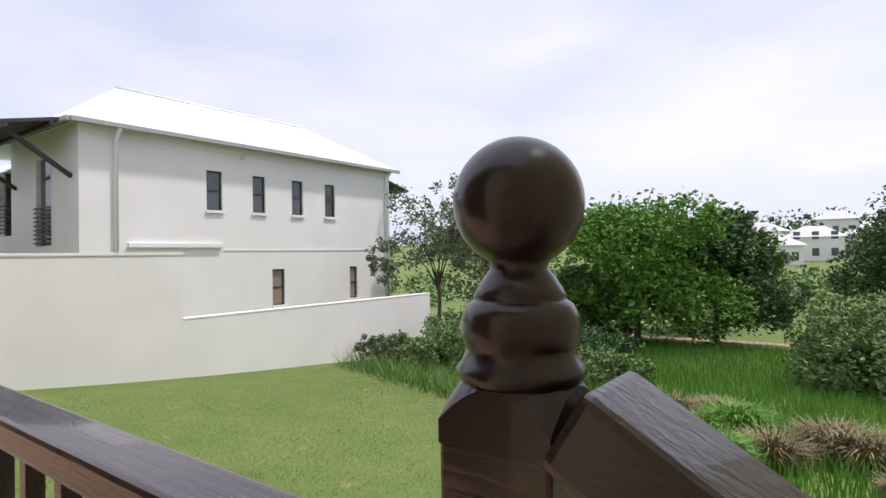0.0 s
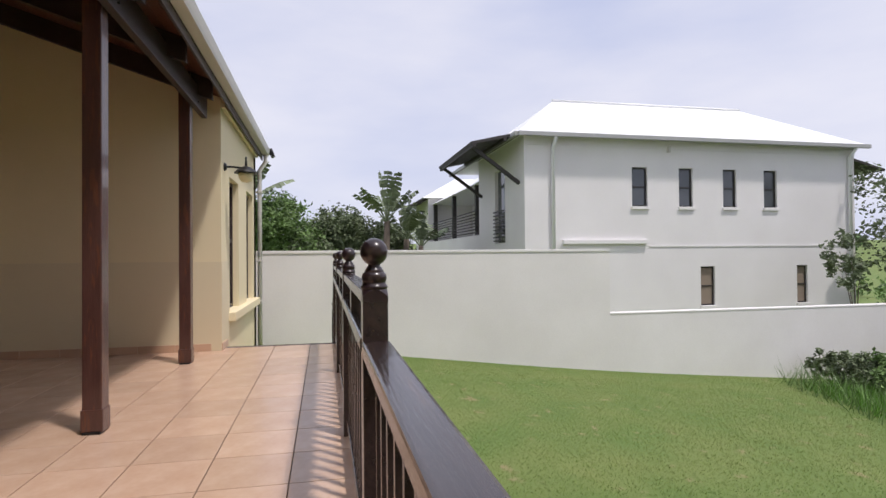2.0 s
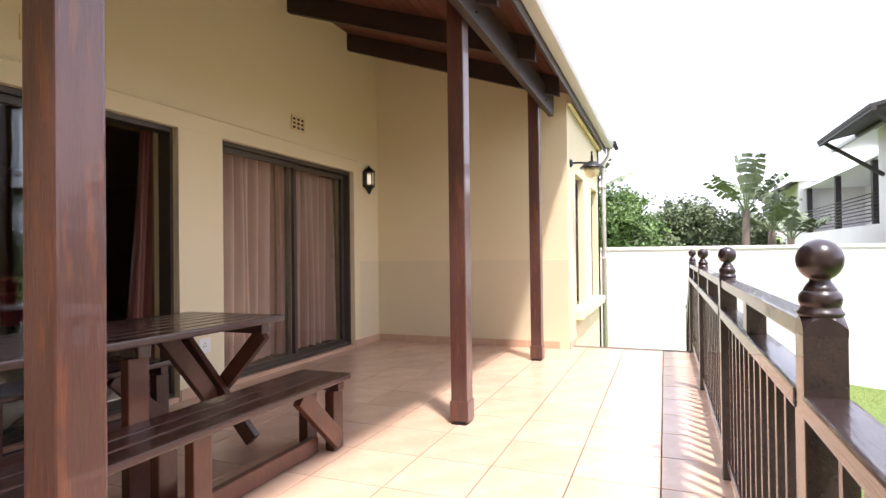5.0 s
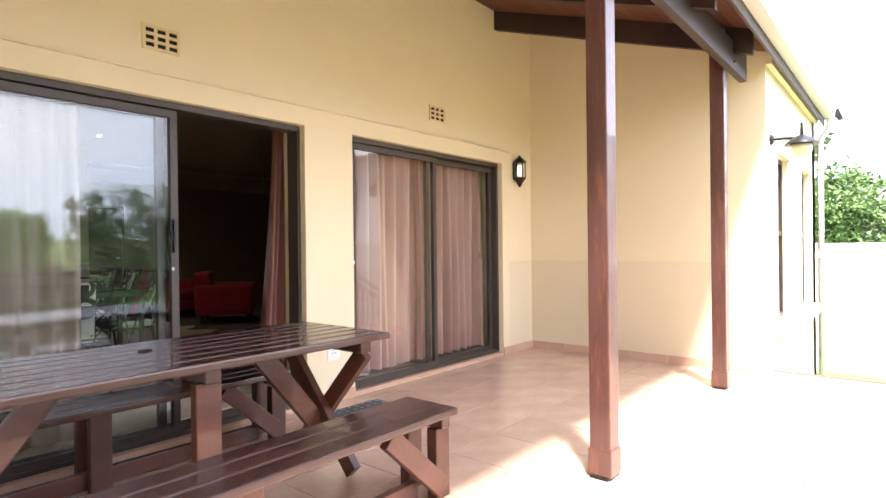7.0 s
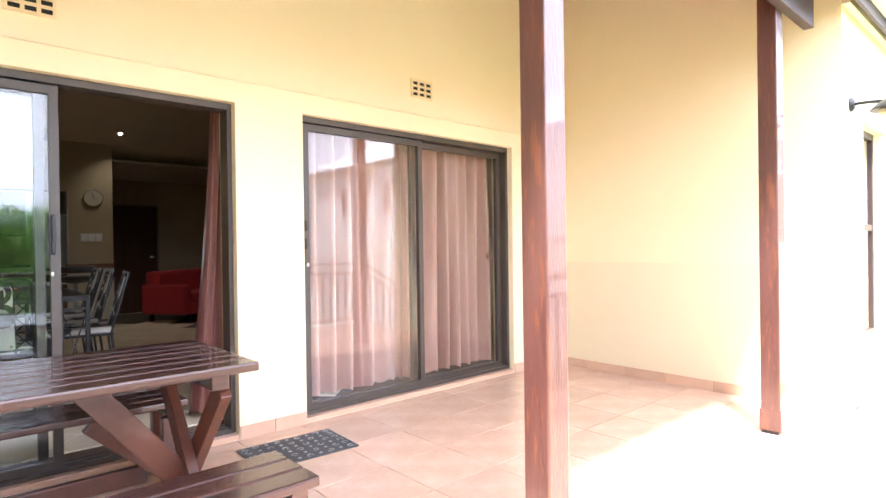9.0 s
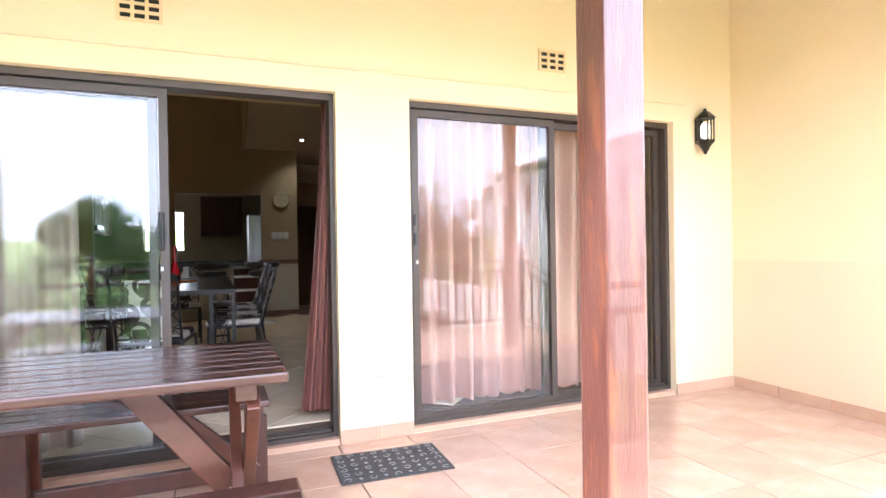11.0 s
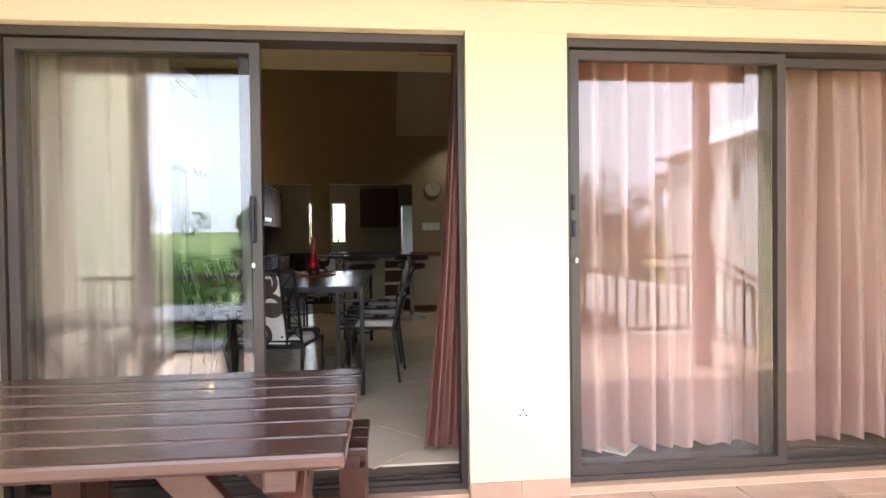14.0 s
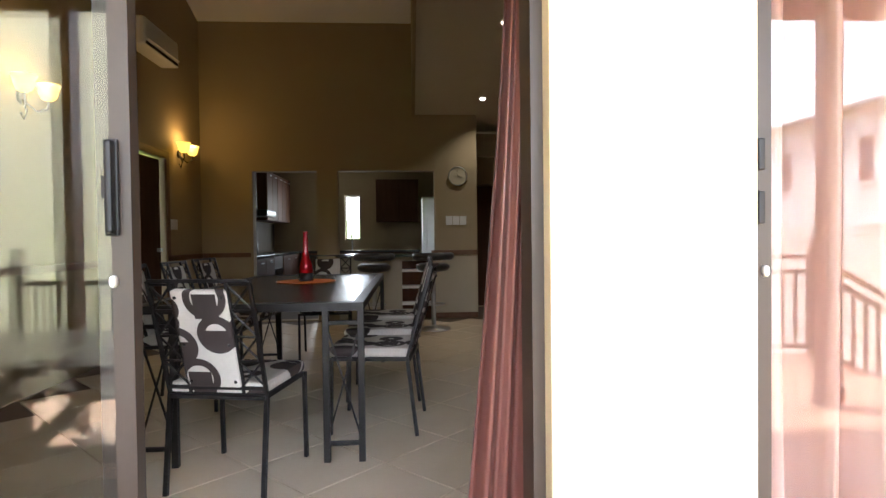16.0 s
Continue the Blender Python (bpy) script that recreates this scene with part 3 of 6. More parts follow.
# ---- sliding doors ----
def leaf(parent, xa, xb, y, z0=0.056, z1=HEAD - 0.05, stile=0.044, handle_x=None, split=False):
    """A sliding leaf: four rails of aluminium, a pane, a pull handle and a lock."""
    lf = new("door_leaf")
    lf.parent = parent
    bm = bmesh.new()
    add_wall(bm, (xa, xb), (z0, z1), y - 0.02, y + 0.02, [(xa + stile, xb - stile, z0 + 0.045, z1 - 0.045)])
    part("leaf_frame", bm, M_ALU, lf)
    pane = box_part("pane", (xa + stile, y - 0.003, z0 + 0.045), (xb - stile, y + 0.003, z1 - 0.045), M_GLASS, lf, 0)
    pane.visible_shadow = False
    if handle_x is not None:
        bm = bmesh.new()
        if split:   # two short grips, one above the other
            for za, zb in ((1.19, 1.268), (1.316, 1.39)):
                add_box(bm, (handle_x + 0.004, y + 0.02, za), (handle_x + 0.02, y + 0.034, zb), 0.004)
        else:
            add_box(bm, (handle_x - 0.015, y + 0.02, 1.18), (handle_x + 0.015, y + 0.03, 1.39), 0.004)
            add_box(bm, (handle_x - 0.012, y + 0.03, 1.185), (handle_x + 0.004, y + 0.052, 1.385), 0.006)
            add_box(bm, (handle_x + 0.002, y + 0.03, 1.26), (handle_x + 0.014, y + 0.044, 1.31), 0.004)
        part("handle", bm, M_BLACK, lf, "black pull handle")
        bm = bmesh.new()
        add_lathe(bm, [(0.009, 0), (0.009, 0.012), (0.006, 0.015)], pose(handle_x, y + 0.02, 1.08, -90) @ Matrix.Diagonal((0.8, 1.5, 1, 1)), 14)
        part("lock", bm, M_PLASTIC, lf, "small pale oval lock")


for n, (xa, xb) in enumerate((DOOR_L, DOOR_R), 1):
    door = thing(f"door_{n}", "bronze aluminium sliding door, " + ("standing half open" if n == 1 else "closed, with curtains drawn behind"), "sliding door", kind="structure")
    bm = bmesh.new()
    add_wall(bm, (xa, xb), (0.034, HEAD), -0.17, -0.05, [(xa + 0.028, xb - 0.028, 0.06, HEAD - 0.04)])
    for yy in (-0.082, -0.138):
        add_box(bm, (xa + 0.035, yy - 0.004, 0.058), (xb - 0.035, yy + 0.004, 0.074))
    part("door_frame", bm, M_ALU, door)
    tagged(box_part(f"trim_threshold_{n}", (xa + 0.002, -0.248, -0.01), (xb - 0.002, -0.002, 0.032), M_SKIRT, bevel=0.004), "low terracotta tiled threshold under the sliding door", "threshold", kind="structure")
    mid = (xa + xb) / 2
    if n == 1:
        leaf(door, mid - 0.09, xb - 0.035, -0.082, handle_x=mid - 0.052)
        leaf(door, mid - 0.03, xb - 0.04, -0.138)
    else:
        leaf(door, mid - 0.04, xb - 0.035, -0.082, handle_x=xb - 0.06, split=True)
        leaf(door, xa + 0.035, mid + 0.04, -0.138)

# ---- picnic table and benches ----
def slat(name, lo, hi, parent, mat=None, bevel=0.007):
    c = [(a + b) / 2 for a, b in zip(lo, hi)]
    bm = bmesh.new()
    add_box(bm, [a - m for a, m in zip(lo, c)], [b - m for b, m in zip(hi, c)], bevel)
    ob = part(name, bm, mat or M_TABLE, parent)
    ob.location = c
    return ob


def beam_part(name, a, b, w, d, parent, mat=None):
    bm = bmesh.new()
    mid = (Vector(a) + Vector(b)) / 2
    add_bar(bm, Vector(a) - mid, Vector(b) - mid, w, d, 0.005)
    ob = part(name, bm, mat or M_TABLE_RED, parent)
    ob.location = mid
    return ob


TX0, TX1, TY0, TY1 = 0.45, 2.42, 0.57, 1.345
table = thing("picnic_table", "dark stained wooden picnic table with a slatted top", "table")
for k in range(7):
    w = (TY1 - TY0) / 7
    slat("top_slat", (TX0, TY0 + k * w + 0.004, 0.715), (TX1, TY0 + (k + 1) * w - 0.004, 0.752), table, bevel=0.009)
cy = (TY0 + TY1) / 2
for x in (TX0 + 0.14, TX1 - 0.14):
    slat("cross_bearer", (x - 0.035, TY0 + 0.04, 0.655), (x + 0.035, TY1 - 0.04, 0.714), table)
    beam_part("leg", (x - 0.024, cy - 0.27, 0.03), (x - 0.024, cy + 0.31, 0.655), 0.045, 0.09, table)
    beam_part("leg", (x + 0.024, cy + 0.27, 0.03), (x + 0.024, cy - 0.31, 0.655), 0.045, 0.09, table)
for s, x in ((1, TX0 + 0.16), (-1, TX1 - 0.16)):
    beam_part("brace", (x + s * 0.03, cy, 0.24), (x + s * 0.4, cy, 0.7), 0.045, 0.1, table)
bm = bmesh.new()
add_lathe(bm, [(0.03, 0.752), (0.03, 0.757), (0.022, 0.758), (0.02, 0.7535)], pose(1.5, 0.88, 0), 20)
part("umbrella_hole", bm, M_BLACK, table, "metal-rimmed umbrella hole")
xm = 1.41
slat("cross_bearer", (xm - 0.035, TY0 + 0.04, 0.655), (xm + 0.035, TY1 - 0.04, 0.714), table)
slat("leg", (xm - 0.055, cy + 0.26, 0.0), (xm + 0.055, cy + 0.31, 0.655), table, M_TABLE_RED)


def bench(y0, y1):
    b = thing("picnic_bench", "dark stained slatted wooden bench beside the picnic table", "bench", "benches of the picnic table")
    w = (y1 - y0) / 3
    bx0, bx1 = TX0 - 0.01, TX1 + 0.01
    for k in range(3):
        slat("seat_slat", (bx0, y0 + k * w + 0.003, 0.392), (bx1, y0 + (k + 1) * w - 0.003, 0.428), b, bevel=0.009)
    ym = (y0 + y1) / 2
    for s, x in ((1, bx0 + 0.06), (-1, bx1 - 0.06)):
        slat("cross_bearer", (x - 0.03, y0 + 0.03, 0.335), (x + 0.03, y1 - 0.03, 0.391), b)
        slat("leg", (x - 0.05, y1 - 0.11, 0.0), (x + 0.05, y1 - 0.05, 0.335), b, M_TABLE_RED)
        slat("leg", (x - 0.05, y0 + 0.05, 0.0), (x + 0.05, y0 + 0.11, 0.335), b, M_TABLE_RED)
        beam_part("brace", (x + s * 0.02, y1 - 0.045, 0.06), (x + s * 0.37, y1 - 0.045, 0.385), 0.045, 0.095, b)
    slat("leg", (1.46, y1 - 0.1, 0.0), (1.56, y1 - 0.05, 0.391), b, M_TABLE_RED)
    slat("leg", (1.46, y0 + 0.05, 0.0), (1.56, y0 + 0.1, 0.391), b, M_TABLE_RED)
    slat("stretcher", (bx0 + 0.17, y1 - 0.155, 0.012), (bx1 - 0.17, y1 - 0.112, 0.1), b, M_TABLE_RED)


bench(1.45, 1.79)
bench(0.1, 0.44)

# ---- fittings on the house wall ----
def wall_lantern(x, z=2.055):
    lan = thing("wall_lantern", "black metal hexagonal wall lantern, lit behind clear panes", "wall lamp", "lanterns beside the doors", at=(x, 0.0, z))
    oy, r = 0.075, 0.062
    hexa = lambda rr, zz: [(rr * math.cos(math.pi / 3 * i), oy + rr * math.sin(math.pi / 3 * i), zz) for i in range(6)]
    for name, rings in (("roof", [(0.078, 0.085), (0.07, 0.1), (0.035, 0.135), (0.012, 0.15), (0.012, 0.165)]), ("tail", [(0.008, -0.19), (0.02, -0.165), (0.045, -0.12), (0.07, -0.095), (0.07, -0.083)])):
        bm = bmesh.new()
        rr = [[bm.verts.new(v) for v in hexa(a, b)] for a, b in rings]
        for p, q in zip(rr, rr[1:]):
            for i in range(6):
                bm.faces.new((p[i], p[(i + 1) % 6], q[(i + 1) % 6], q[i]))
        bm.faces.new(rr[0][::-1]), bm.faces.new(rr[-1])
        part(name, bm, M_BLACK, lan)
    bm = bmesh.new()
    for v0, v1 in zip(hexa(r, -0.085), hexa(r, 0.087)):
        add_bar(bm, v0, v1, 0.009, 0.009, 0.001, (1, 0, 0))
    part("cage", bm, M_BLACK, lan)
    bm = bmesh.new()
    add_lathe(bm, [(0.03, -0.06), (0.034, -0.03), (0.034, 0.03), (0.02, 0.055)], pose(0, oy, 0), 14)
    part("bulb", bm, M_LAMP_GLASS, lan, "glowing warm white bulb")
    bm = bmesh.new()
    add_box(bm, (-0.03, 0, -0.1), (0.03, 0.016, 0.1), 0.004)
    part("back_plate", bm, M_BLACK, lan)


wall_lantern(-2.88), wall_lantern(2.28)


def air_vent(x, z):
    v = thing("air_brick", "cream painted clay air brick with nine slots", "air vent", "air bricks above the doors", at=(x, 0.0, z))
    bm = bmesh.new()
    holes = [(-0.095 + 0.068 * i, -0.045 + 0.068 * i, -0.058 + 0.043 * j, -0.032 + 0.043 * j) for i in range(3) for j in range(3)]
    add_wall(bm, (-0.11, 0.11), (-0.075, 0.075), 0.0, 0.012, holes)
    part("grille", bm, M_VENT, v)
    for i in range(3):
        for j in range(3):
            box_part("slot", (-0.097 + 0.068 * i, 0.0005, -0.06 + 0.043 * j), (-0.043 + 0.068 * i, 0.003, -0.03 + 0.043 * j), M_DARK, v, 0)


air_vent(1.03, 2.465), air_vent(-1.53, 2.465)

socket = thing("power_socket", "white plastic wall socket low on the pier", "socket", at=(-0.245, 0.009, 0.39))
box_part("plate", (-0.06, 0, -0.06), (0.06, 0.008, 0.06), M_PLASTIC, socket, 0.003)
bm = bmesh.new()
for x, z in ((0, 0.018), (-0.014, -0.006), (0.014, -0.006)):
    add_lathe(bm, [(0.005, 0), (0.005, 0.0015)], pose(x, 0.0082, z, -90), 10)
part("pin_hole", bm, M_DARK, socket)

swan = thing("outdoor_wall_lamp", "black bracket lamp with a cream glass shade on the house corner", "wall lamp", at=(-3.45, FRONT_Y, 2.165))
bm = bmesh.new()
add_lathe(bm, [(0.05, 0), (0.05, 0.012), (0.03, 0.03)], pose(0, 0, 0, -90), 20)
part("back_plate", bm, M_BLACK, swan)
bm = bmesh.new()
add_tube(bm, [(0, 0.02, 0), (0, 0.1, 0.0), (0, 0.2, -0.01), (0, 0.25, 0.01)], 0.012, seg=10)
add_lathe(bm, [(0.004, 0.13), (0.014, 0.11), (0.008, 0.09), (0.014, 0.07), (0.014, -0.02)], pose(0, 0.25, 0), 12)
part("arm", bm, M_BLACK, swan)
bm = bmesh.new()
add_lathe(bm, [(0.14, -0.075), (0.135, -0.065), (0.1, -0.03), (0.05, 0.0), (0.02, 0.01)], pose(0, 0.25, 0), 28)
part("hood", bm, M_BLACK, swan, "black metal hood")
bm = bmesh.new()
add_lathe(bm, [(0.02, -0.185), (0.065, -0.17), (0.085, -0.13), (0.09, -0.075)], pose(0, 0.25, 0), 24)
part("shade", bm, M_OPAL, swan, "cream glass shade")

mat = thing("door_mat", "dark grey rubber door mat with scrolled cut-outs", "door mat", at=(-0.19, 0.41, 0.0))
M_MAT = material("grey_rubber", (0.05, 0.05, 0.052), (0.09, 0.09, 0.09), rough=0.8, scale=30, bump=0.4, bump_scale=120)
M_MAT_LIGHT = material("worn_grey_rubber", (0.25, 0.25, 0.25), (0.16, 0.16, 0.16), rough=0.8, scale=40)
bm = bmesh.new()
add_box(bm, (-0.3, -0.2, 0.0), (0.3, 0.2, 0.009), 0.004)
part("base", bm, M_MAT, mat)
bm = bmesh.new()
add_tube(bm, [(0.017 * math.cos(0.42 * k), 0.017 * math.sin(0.42 * k), 0.0095) for k in range(13)], 0.0028, seg=5)
curl_me = mesh_of(bm, "scroll", M_MAT_LIGHT)
bm = bmesh.new()
add_lathe(bm, [(0.011, 0.006), (0.011, 0.0115), (0.005, 0.012)], None, 8)
stud_me = mesh_of(bm, "stud", M_MAT_LIGHT)
for i in range(9):
    for j in range(6):
        curl = (i + j) % 2 or i in (0, 8)
        piece("scroll" if curl else "stud", curl_me if curl else stud_me, mat, pose(-0.26 + 0.065 * i, -0.165 + 0.066 * j, 0, 0, 0, 75 * i + 40 * j))
mat.rotation_euler.z = radians(-3)

# ---- floor tiles ----
PITCH_X, PITCH_Y = 0.43, 0.412
bm = bmesh.new()
add_box(bm, (0.003, 0.003, -0.012), (PITCH_X - 0.003, PITCH_Y - 0.003, 0.0), 0.0018)
tile_me = mesh_of(bm, "floor_tile", M_TILE)
bm = bmesh.new()
add_box(bm, (0.003, 0.003, -0.012), (PITCH_X - 0.003, 0.41, 0.0), 0.0018)
edge_me = mesh_of(bm, "floor_tile", M_TILE)
for i in range(-9, 10):
    for j in range(9):
        x, y = 0.45 + PITCH_X * i, 3.455 - PITCH_Y * j
        if j == 0:
            piece("floor_tile", edge_me, floor, pose(x, y, 0))
        elif j < 9:
            piece("floor_tile", tile_me, floor, pose(x, y, 0))
        if j == 8:
            piece("floor_tile", tile_me, floor, pose(x, 0.003, 0) @ Matrix.Diagonal((1, 0.37, 1, 1)))

# ---- inside the house ----
M_IN_WALL = material("tan_interior_paint", (0.35, 0.28, 0.172), (0.31, 0.245, 0.15), rough=0.8, scale=1.5, bump=0.08, bump_scale=90)
M_IN_LOW = material("beige_dado_paint", (0.50, 0.45, 0.34), (0.45, 0.40, 0.3), rough=0.8, scale=1.5)
M_IN_CEIL = material("cream_ceiling_paint", (0.62, 0.55, 0.45), (0.57, 0.5, 0.41), rough=0.9, scale=1.5)
M_IN_TILE = material("beige_porcelain_tile", (0.77, 0.66, 0.49), (0.83, 0.73, 0.56), rough=0.25, scale=4, amount=0.8, bump=0.05, per_object=0.05)
M_IN_GROUT = material("beige_grout", (0.11, 0.08, 0.055), rough=0.9)
M_CURTAIN = material("mauve_satin_curtain", (0.42, 0.24, 0.195), (0.27, 0.135, 0.11), rough=0.34, scale=3, amount=0.7, stretch=(3, 3, 0.3), bump=0.1, bump_scale=150)
M_CURTAIN_PALE = material("pale_mauve_curtain", (0.55, 0.335, 0.28), (0.4, 0.22, 0.18), rough=0.36, scale=3, amount=0.7, stretch=(3, 3, 0.3), bump=0.1, bump_scale=150)
M_CURTAIN_RED = material("wine_satin_curtain", (0.31, 0.135, 0.11), (0.19, 0.075, 0.062), rough=0.28, scale=3, amount=0.7, stretch=(3, 3, 0.3), bump=0.1, bump_scale=150)
M_SHEER = material("pale_beige_curtain", (0.42, 0.31, 0.25), (0.31, 0.21, 0.17), rough=0.6, scale=3, amount=0.7, stretch=(3, 3, 0.3), bump=0.1, bump_scale=150)
M_IRON = material("black_wrought_iron", (0.018, 0.017, 0.016), (0.035, 0.033, 0.03), rough=0.45, metal=0.5, scale=20, bump=0.1)
M_WOOD_TRIM = material("brown_dado_rail", (0.14, 0.07, 0.035), (0.2, 0.1, 0.05), rough=0.4, scale=6, stretch=(0.3, 3, 3))
M_CABINET = material("dark_wood_cabinet", (0.075, 0.034, 0.02), (0.12, 0.055, 0.032), rough=0.6, scale=5, stretch=(3, 3, 0.3), per_object=0.15, spec=0.12)
M_STEEL = material("brushed_steel", (0.55, 0.55, 0.54), (0.45, 0.45, 0.45), rough=0.32, metal=0.9, scale=8)
M_STONE = material("black_granite", (0.02, 0.02, 0.022), (0.06, 0.06, 0.06), rough=0.15, scale=60)
M_RED = material("red_sofa_fabric", (0.32, 0.012, 0.015), (0.24, 0.01, 0.012), rough=0.8, scale=6, bump=0.3, bump_scale=150)
M_RED_GLASS = material("red_glazed_vase", (0.5, 0.008, 0.012), (0.4, 0.006, 0.01), rough=0.12, scale=5, coat=0.5)
M_ORANGE = material("orange_cloth", (0.8, 0.2, 0.03), (0.68, 0.15, 0.02), rough=0.9, scale=30, bump=0.2)
M_LEATHER = material("black_leatherette", (0.02, 0.018, 0.017), (0.03, 0.028, 0.025), rough=0.35, scale=15, bump=0.1)
M_SCONCE = lit("amber_glass_lit", (1.0, 0.55, 0.07), 0.16)
M_DOWN = lit("downlight_lit", (1.0, 0.9, 0.75), 1.0)
M_SLATE = material("dark_glazed_table_tile", (0.016, 0.015, 0.014), (0.035, 0.032, 0.028), rough=0.26, spec=0.25, scale=14, bump=0.9, bump_scale=22)


def patterned_fabric():
    """White cloth printed with dark brown rings and blocks."""
    m = material("ring_patterned_fabric", (0.62, 0.58, 0.52), (0.52, 0.48, 0.42), rough=0.9, scale=40, bump=0.2, bump_scale=200)
    n, l = m.node_tree.nodes, m.node_tree.links
    p = n["Principled BSDF"]
    base = p.inputs["Base Color"].links[0].from_socket
    tc, vor, add, sub, cell, thr, mx, ring = (n.new(k) for k in ("ShaderNodeTexCoord", "ShaderNodeTexVoronoi", "ShaderNodeMath", "ShaderNodeMath", "ShaderNodeTexVoronoi",
                                                                "ShaderNodeMath", "ShaderNodeMath", "ShaderNodeMath"))
    vor.inputs["Scale"].default_value, cell.inputs["Scale"].default_value = 5.4, 5.6
    cell.distance = "CHEBYCHEV"
    l.new(tc.outputs["Object"], vor.inputs["Vector"]), l.new(tc.outputs["Object"], cell.inputs["Vector"])
    sub.operation, sub.inputs[1].default_value = "SUBTRACT", 0.42
    l.new(vor.outputs["Distance"], sub.inputs[0])
    add.operation = "ABSOLUTE"
    l.new(sub.outputs[0], add.inputs[0])
    ring.operation, ring.inputs[1].default_value = "LESS_THAN", 0.085
    l.new(add.outputs[0], ring.inputs[0])
    thr.operation, thr.inputs[1].default_value = "LESS_THAN", 0.29
    l.new(cell.outputs["Distance"], thr.inputs[0])
    mx.operation = "MAXIMUM"
    l.new(ring.outputs[0], mx.inputs[0]), l.new(thr.outputs[0], mx.inputs[1])
    ink = n.new("ShaderNodeMixRGB")
    ink.inputs[2].default_value = (0.045, 0.032, 0.028, 1)
    l.new(mx.outputs[0], ink.inputs[0]), l.new(base, ink.inputs[1]), l.new(ink.outputs[0], p.inputs["Base Color"])
    return m


M_PRINT = patterned_fabric()
BACK_Y, LEFT_X, RIGHT_X, KITCHEN_Y = -6.4, 3.04, -5.2, -10.4
O1, O2 = (1.53, 2.37, INSIDE, 2.08), (-0.05, 1.25, 0.92, 2.08)
bm = bmesh.new()
add_box(bm, (RIGHT_X, KITCHEN_Y, -0.4), (LEFT_X, -0.25, INSIDE - 0.012))
add_box(bm, (DOOR_L[0] + 0.002, -0.25, -0.3), (DOOR_L[1] - 0.002, -0.17, INSIDE - 0.05))
add_box(bm, (DOOR_R[0] + 0.002, -0.25, -0.3), (DOOR_R[1] - 0.002, -0.17, INSIDE - 0.05))
floor_in = tagged(part("floor_inside", bm, M_IN_GROUT), "beige porcelain tiles laid diagonally indoors", "floor", kind="structure")
wall("wall_inner_lining", (RIGHT_X, LEFT_X), (INSIDE, 4.2), -0.262, -0.252, M_IN_WALL, [(DOOR_L[0], DOOR_L[1], 0, HEAD), (DOOR_R[0], DOOR_R[1], 0, HEAD)], label="tan painted inner face of the door wall")
wall("wall_left", (KITCHEN_Y - 0.2, -0.25), (-0.4, 5.2), LEFT_X, LEFT_X + 0.2, M_IN_WALL, [(-5.3, -4.45, INSIDE, 2.1)], axis="y", label="tan painted interior wall")
wall("wall_right", (KITCHEN_Y - 0.2, -0.25), (-0.4, 5.2), RIGHT_X - 0.2, RIGHT_X, M_IN_WALL, axis="y", label="tan painted interior wall")
wall("wall_kitchen_front", (-0.63, LEFT_X), (-0.4, 5.2), BACK_Y - 0.15, BACK_Y, M_IN_WALL, [O1, O2], label="tan interior wall with openings to the kitchen")
wall("wall_kitchen_side", (KITCHEN_Y, BACK_Y - 0.15), (-0.4, 3.0), -0.63, -0.48, M_IN_WALL, axis="y", label="tan kitchen side wall")
wall("wall_passage", (RIGHT_X, -0.63), (-0.4, 5.2), -7.75, -7.6, M_IN_WALL, [(-1.6, -0.74, INSIDE, 2.0)], label="tan passage wall with a dark door")
K_WIN = (1.29, 1.6, 1.15, 2.05)
wall("wall_kitchen_back", (RIGHT_X, LEFT_X), (-0.4, 5.2), KITCHEN_Y - 0.2, KITCHEN_Y, M_IN_WALL, [K_WIN, (1.96, 2.1, 1.15, 2.05)], label="tan kitchen wall with narrow windows")
for name, lo, hi in (("trim_dado_rail", (-0.63, BACK_Y, 0.94), (0.0, BACK_Y + 0.02, 1.0)), ("trim_dado_rail_left", (LEFT_X - 0.02, -4.45, 0.94), (LEFT_X, -0.27, 1.0)),
                     ("trim_dado_rail_far", (LEFT_X - 0.02, BACK_Y, 0.94), (LEFT_X, -5.3, 1.0)), ("trim_dado_rail_end", (2.4, BACK_Y, 0.94), (LEFT_X - 0.02, BACK_Y + 0.02, 1.0)),
                     ("trim_skirting", (-0.63, BACK_Y, INSIDE), (0.0, BACK_Y + 0.015, INSIDE + 0.07))):
    tagged(box_part(name, lo, hi, M_WOOD_TRIM, bevel=0.004), "brown timber rail on the interior wall", "trim", kind="structure")
tagged(box_part("trim_low_wall", (-0.632, BACK_Y + 0.001, INSIDE), (1.245, BACK_Y + 0.006, 0.92), M_IN_LOW, bevel=0), "beige lower part of the kitchen bar wall", "trim", kind="structure")
# vaulted ceiling: high over the dining side, lower slope over the living side
bm = bmesh.new()


def slab(pts, t=0.03):
    low = [bm.verts.new(p) for p in pts]
    top = [bm.verts.new((x, y, z + t)) for x, y, z in pts]
    bm.faces.new(low[::-1]), bm.faces.new(top)
    for i in range(len(pts)):
        bm.faces.new((low[i], low[(i + 1) % len(pts)], top[(i + 1) % len(pts)], top[i]))


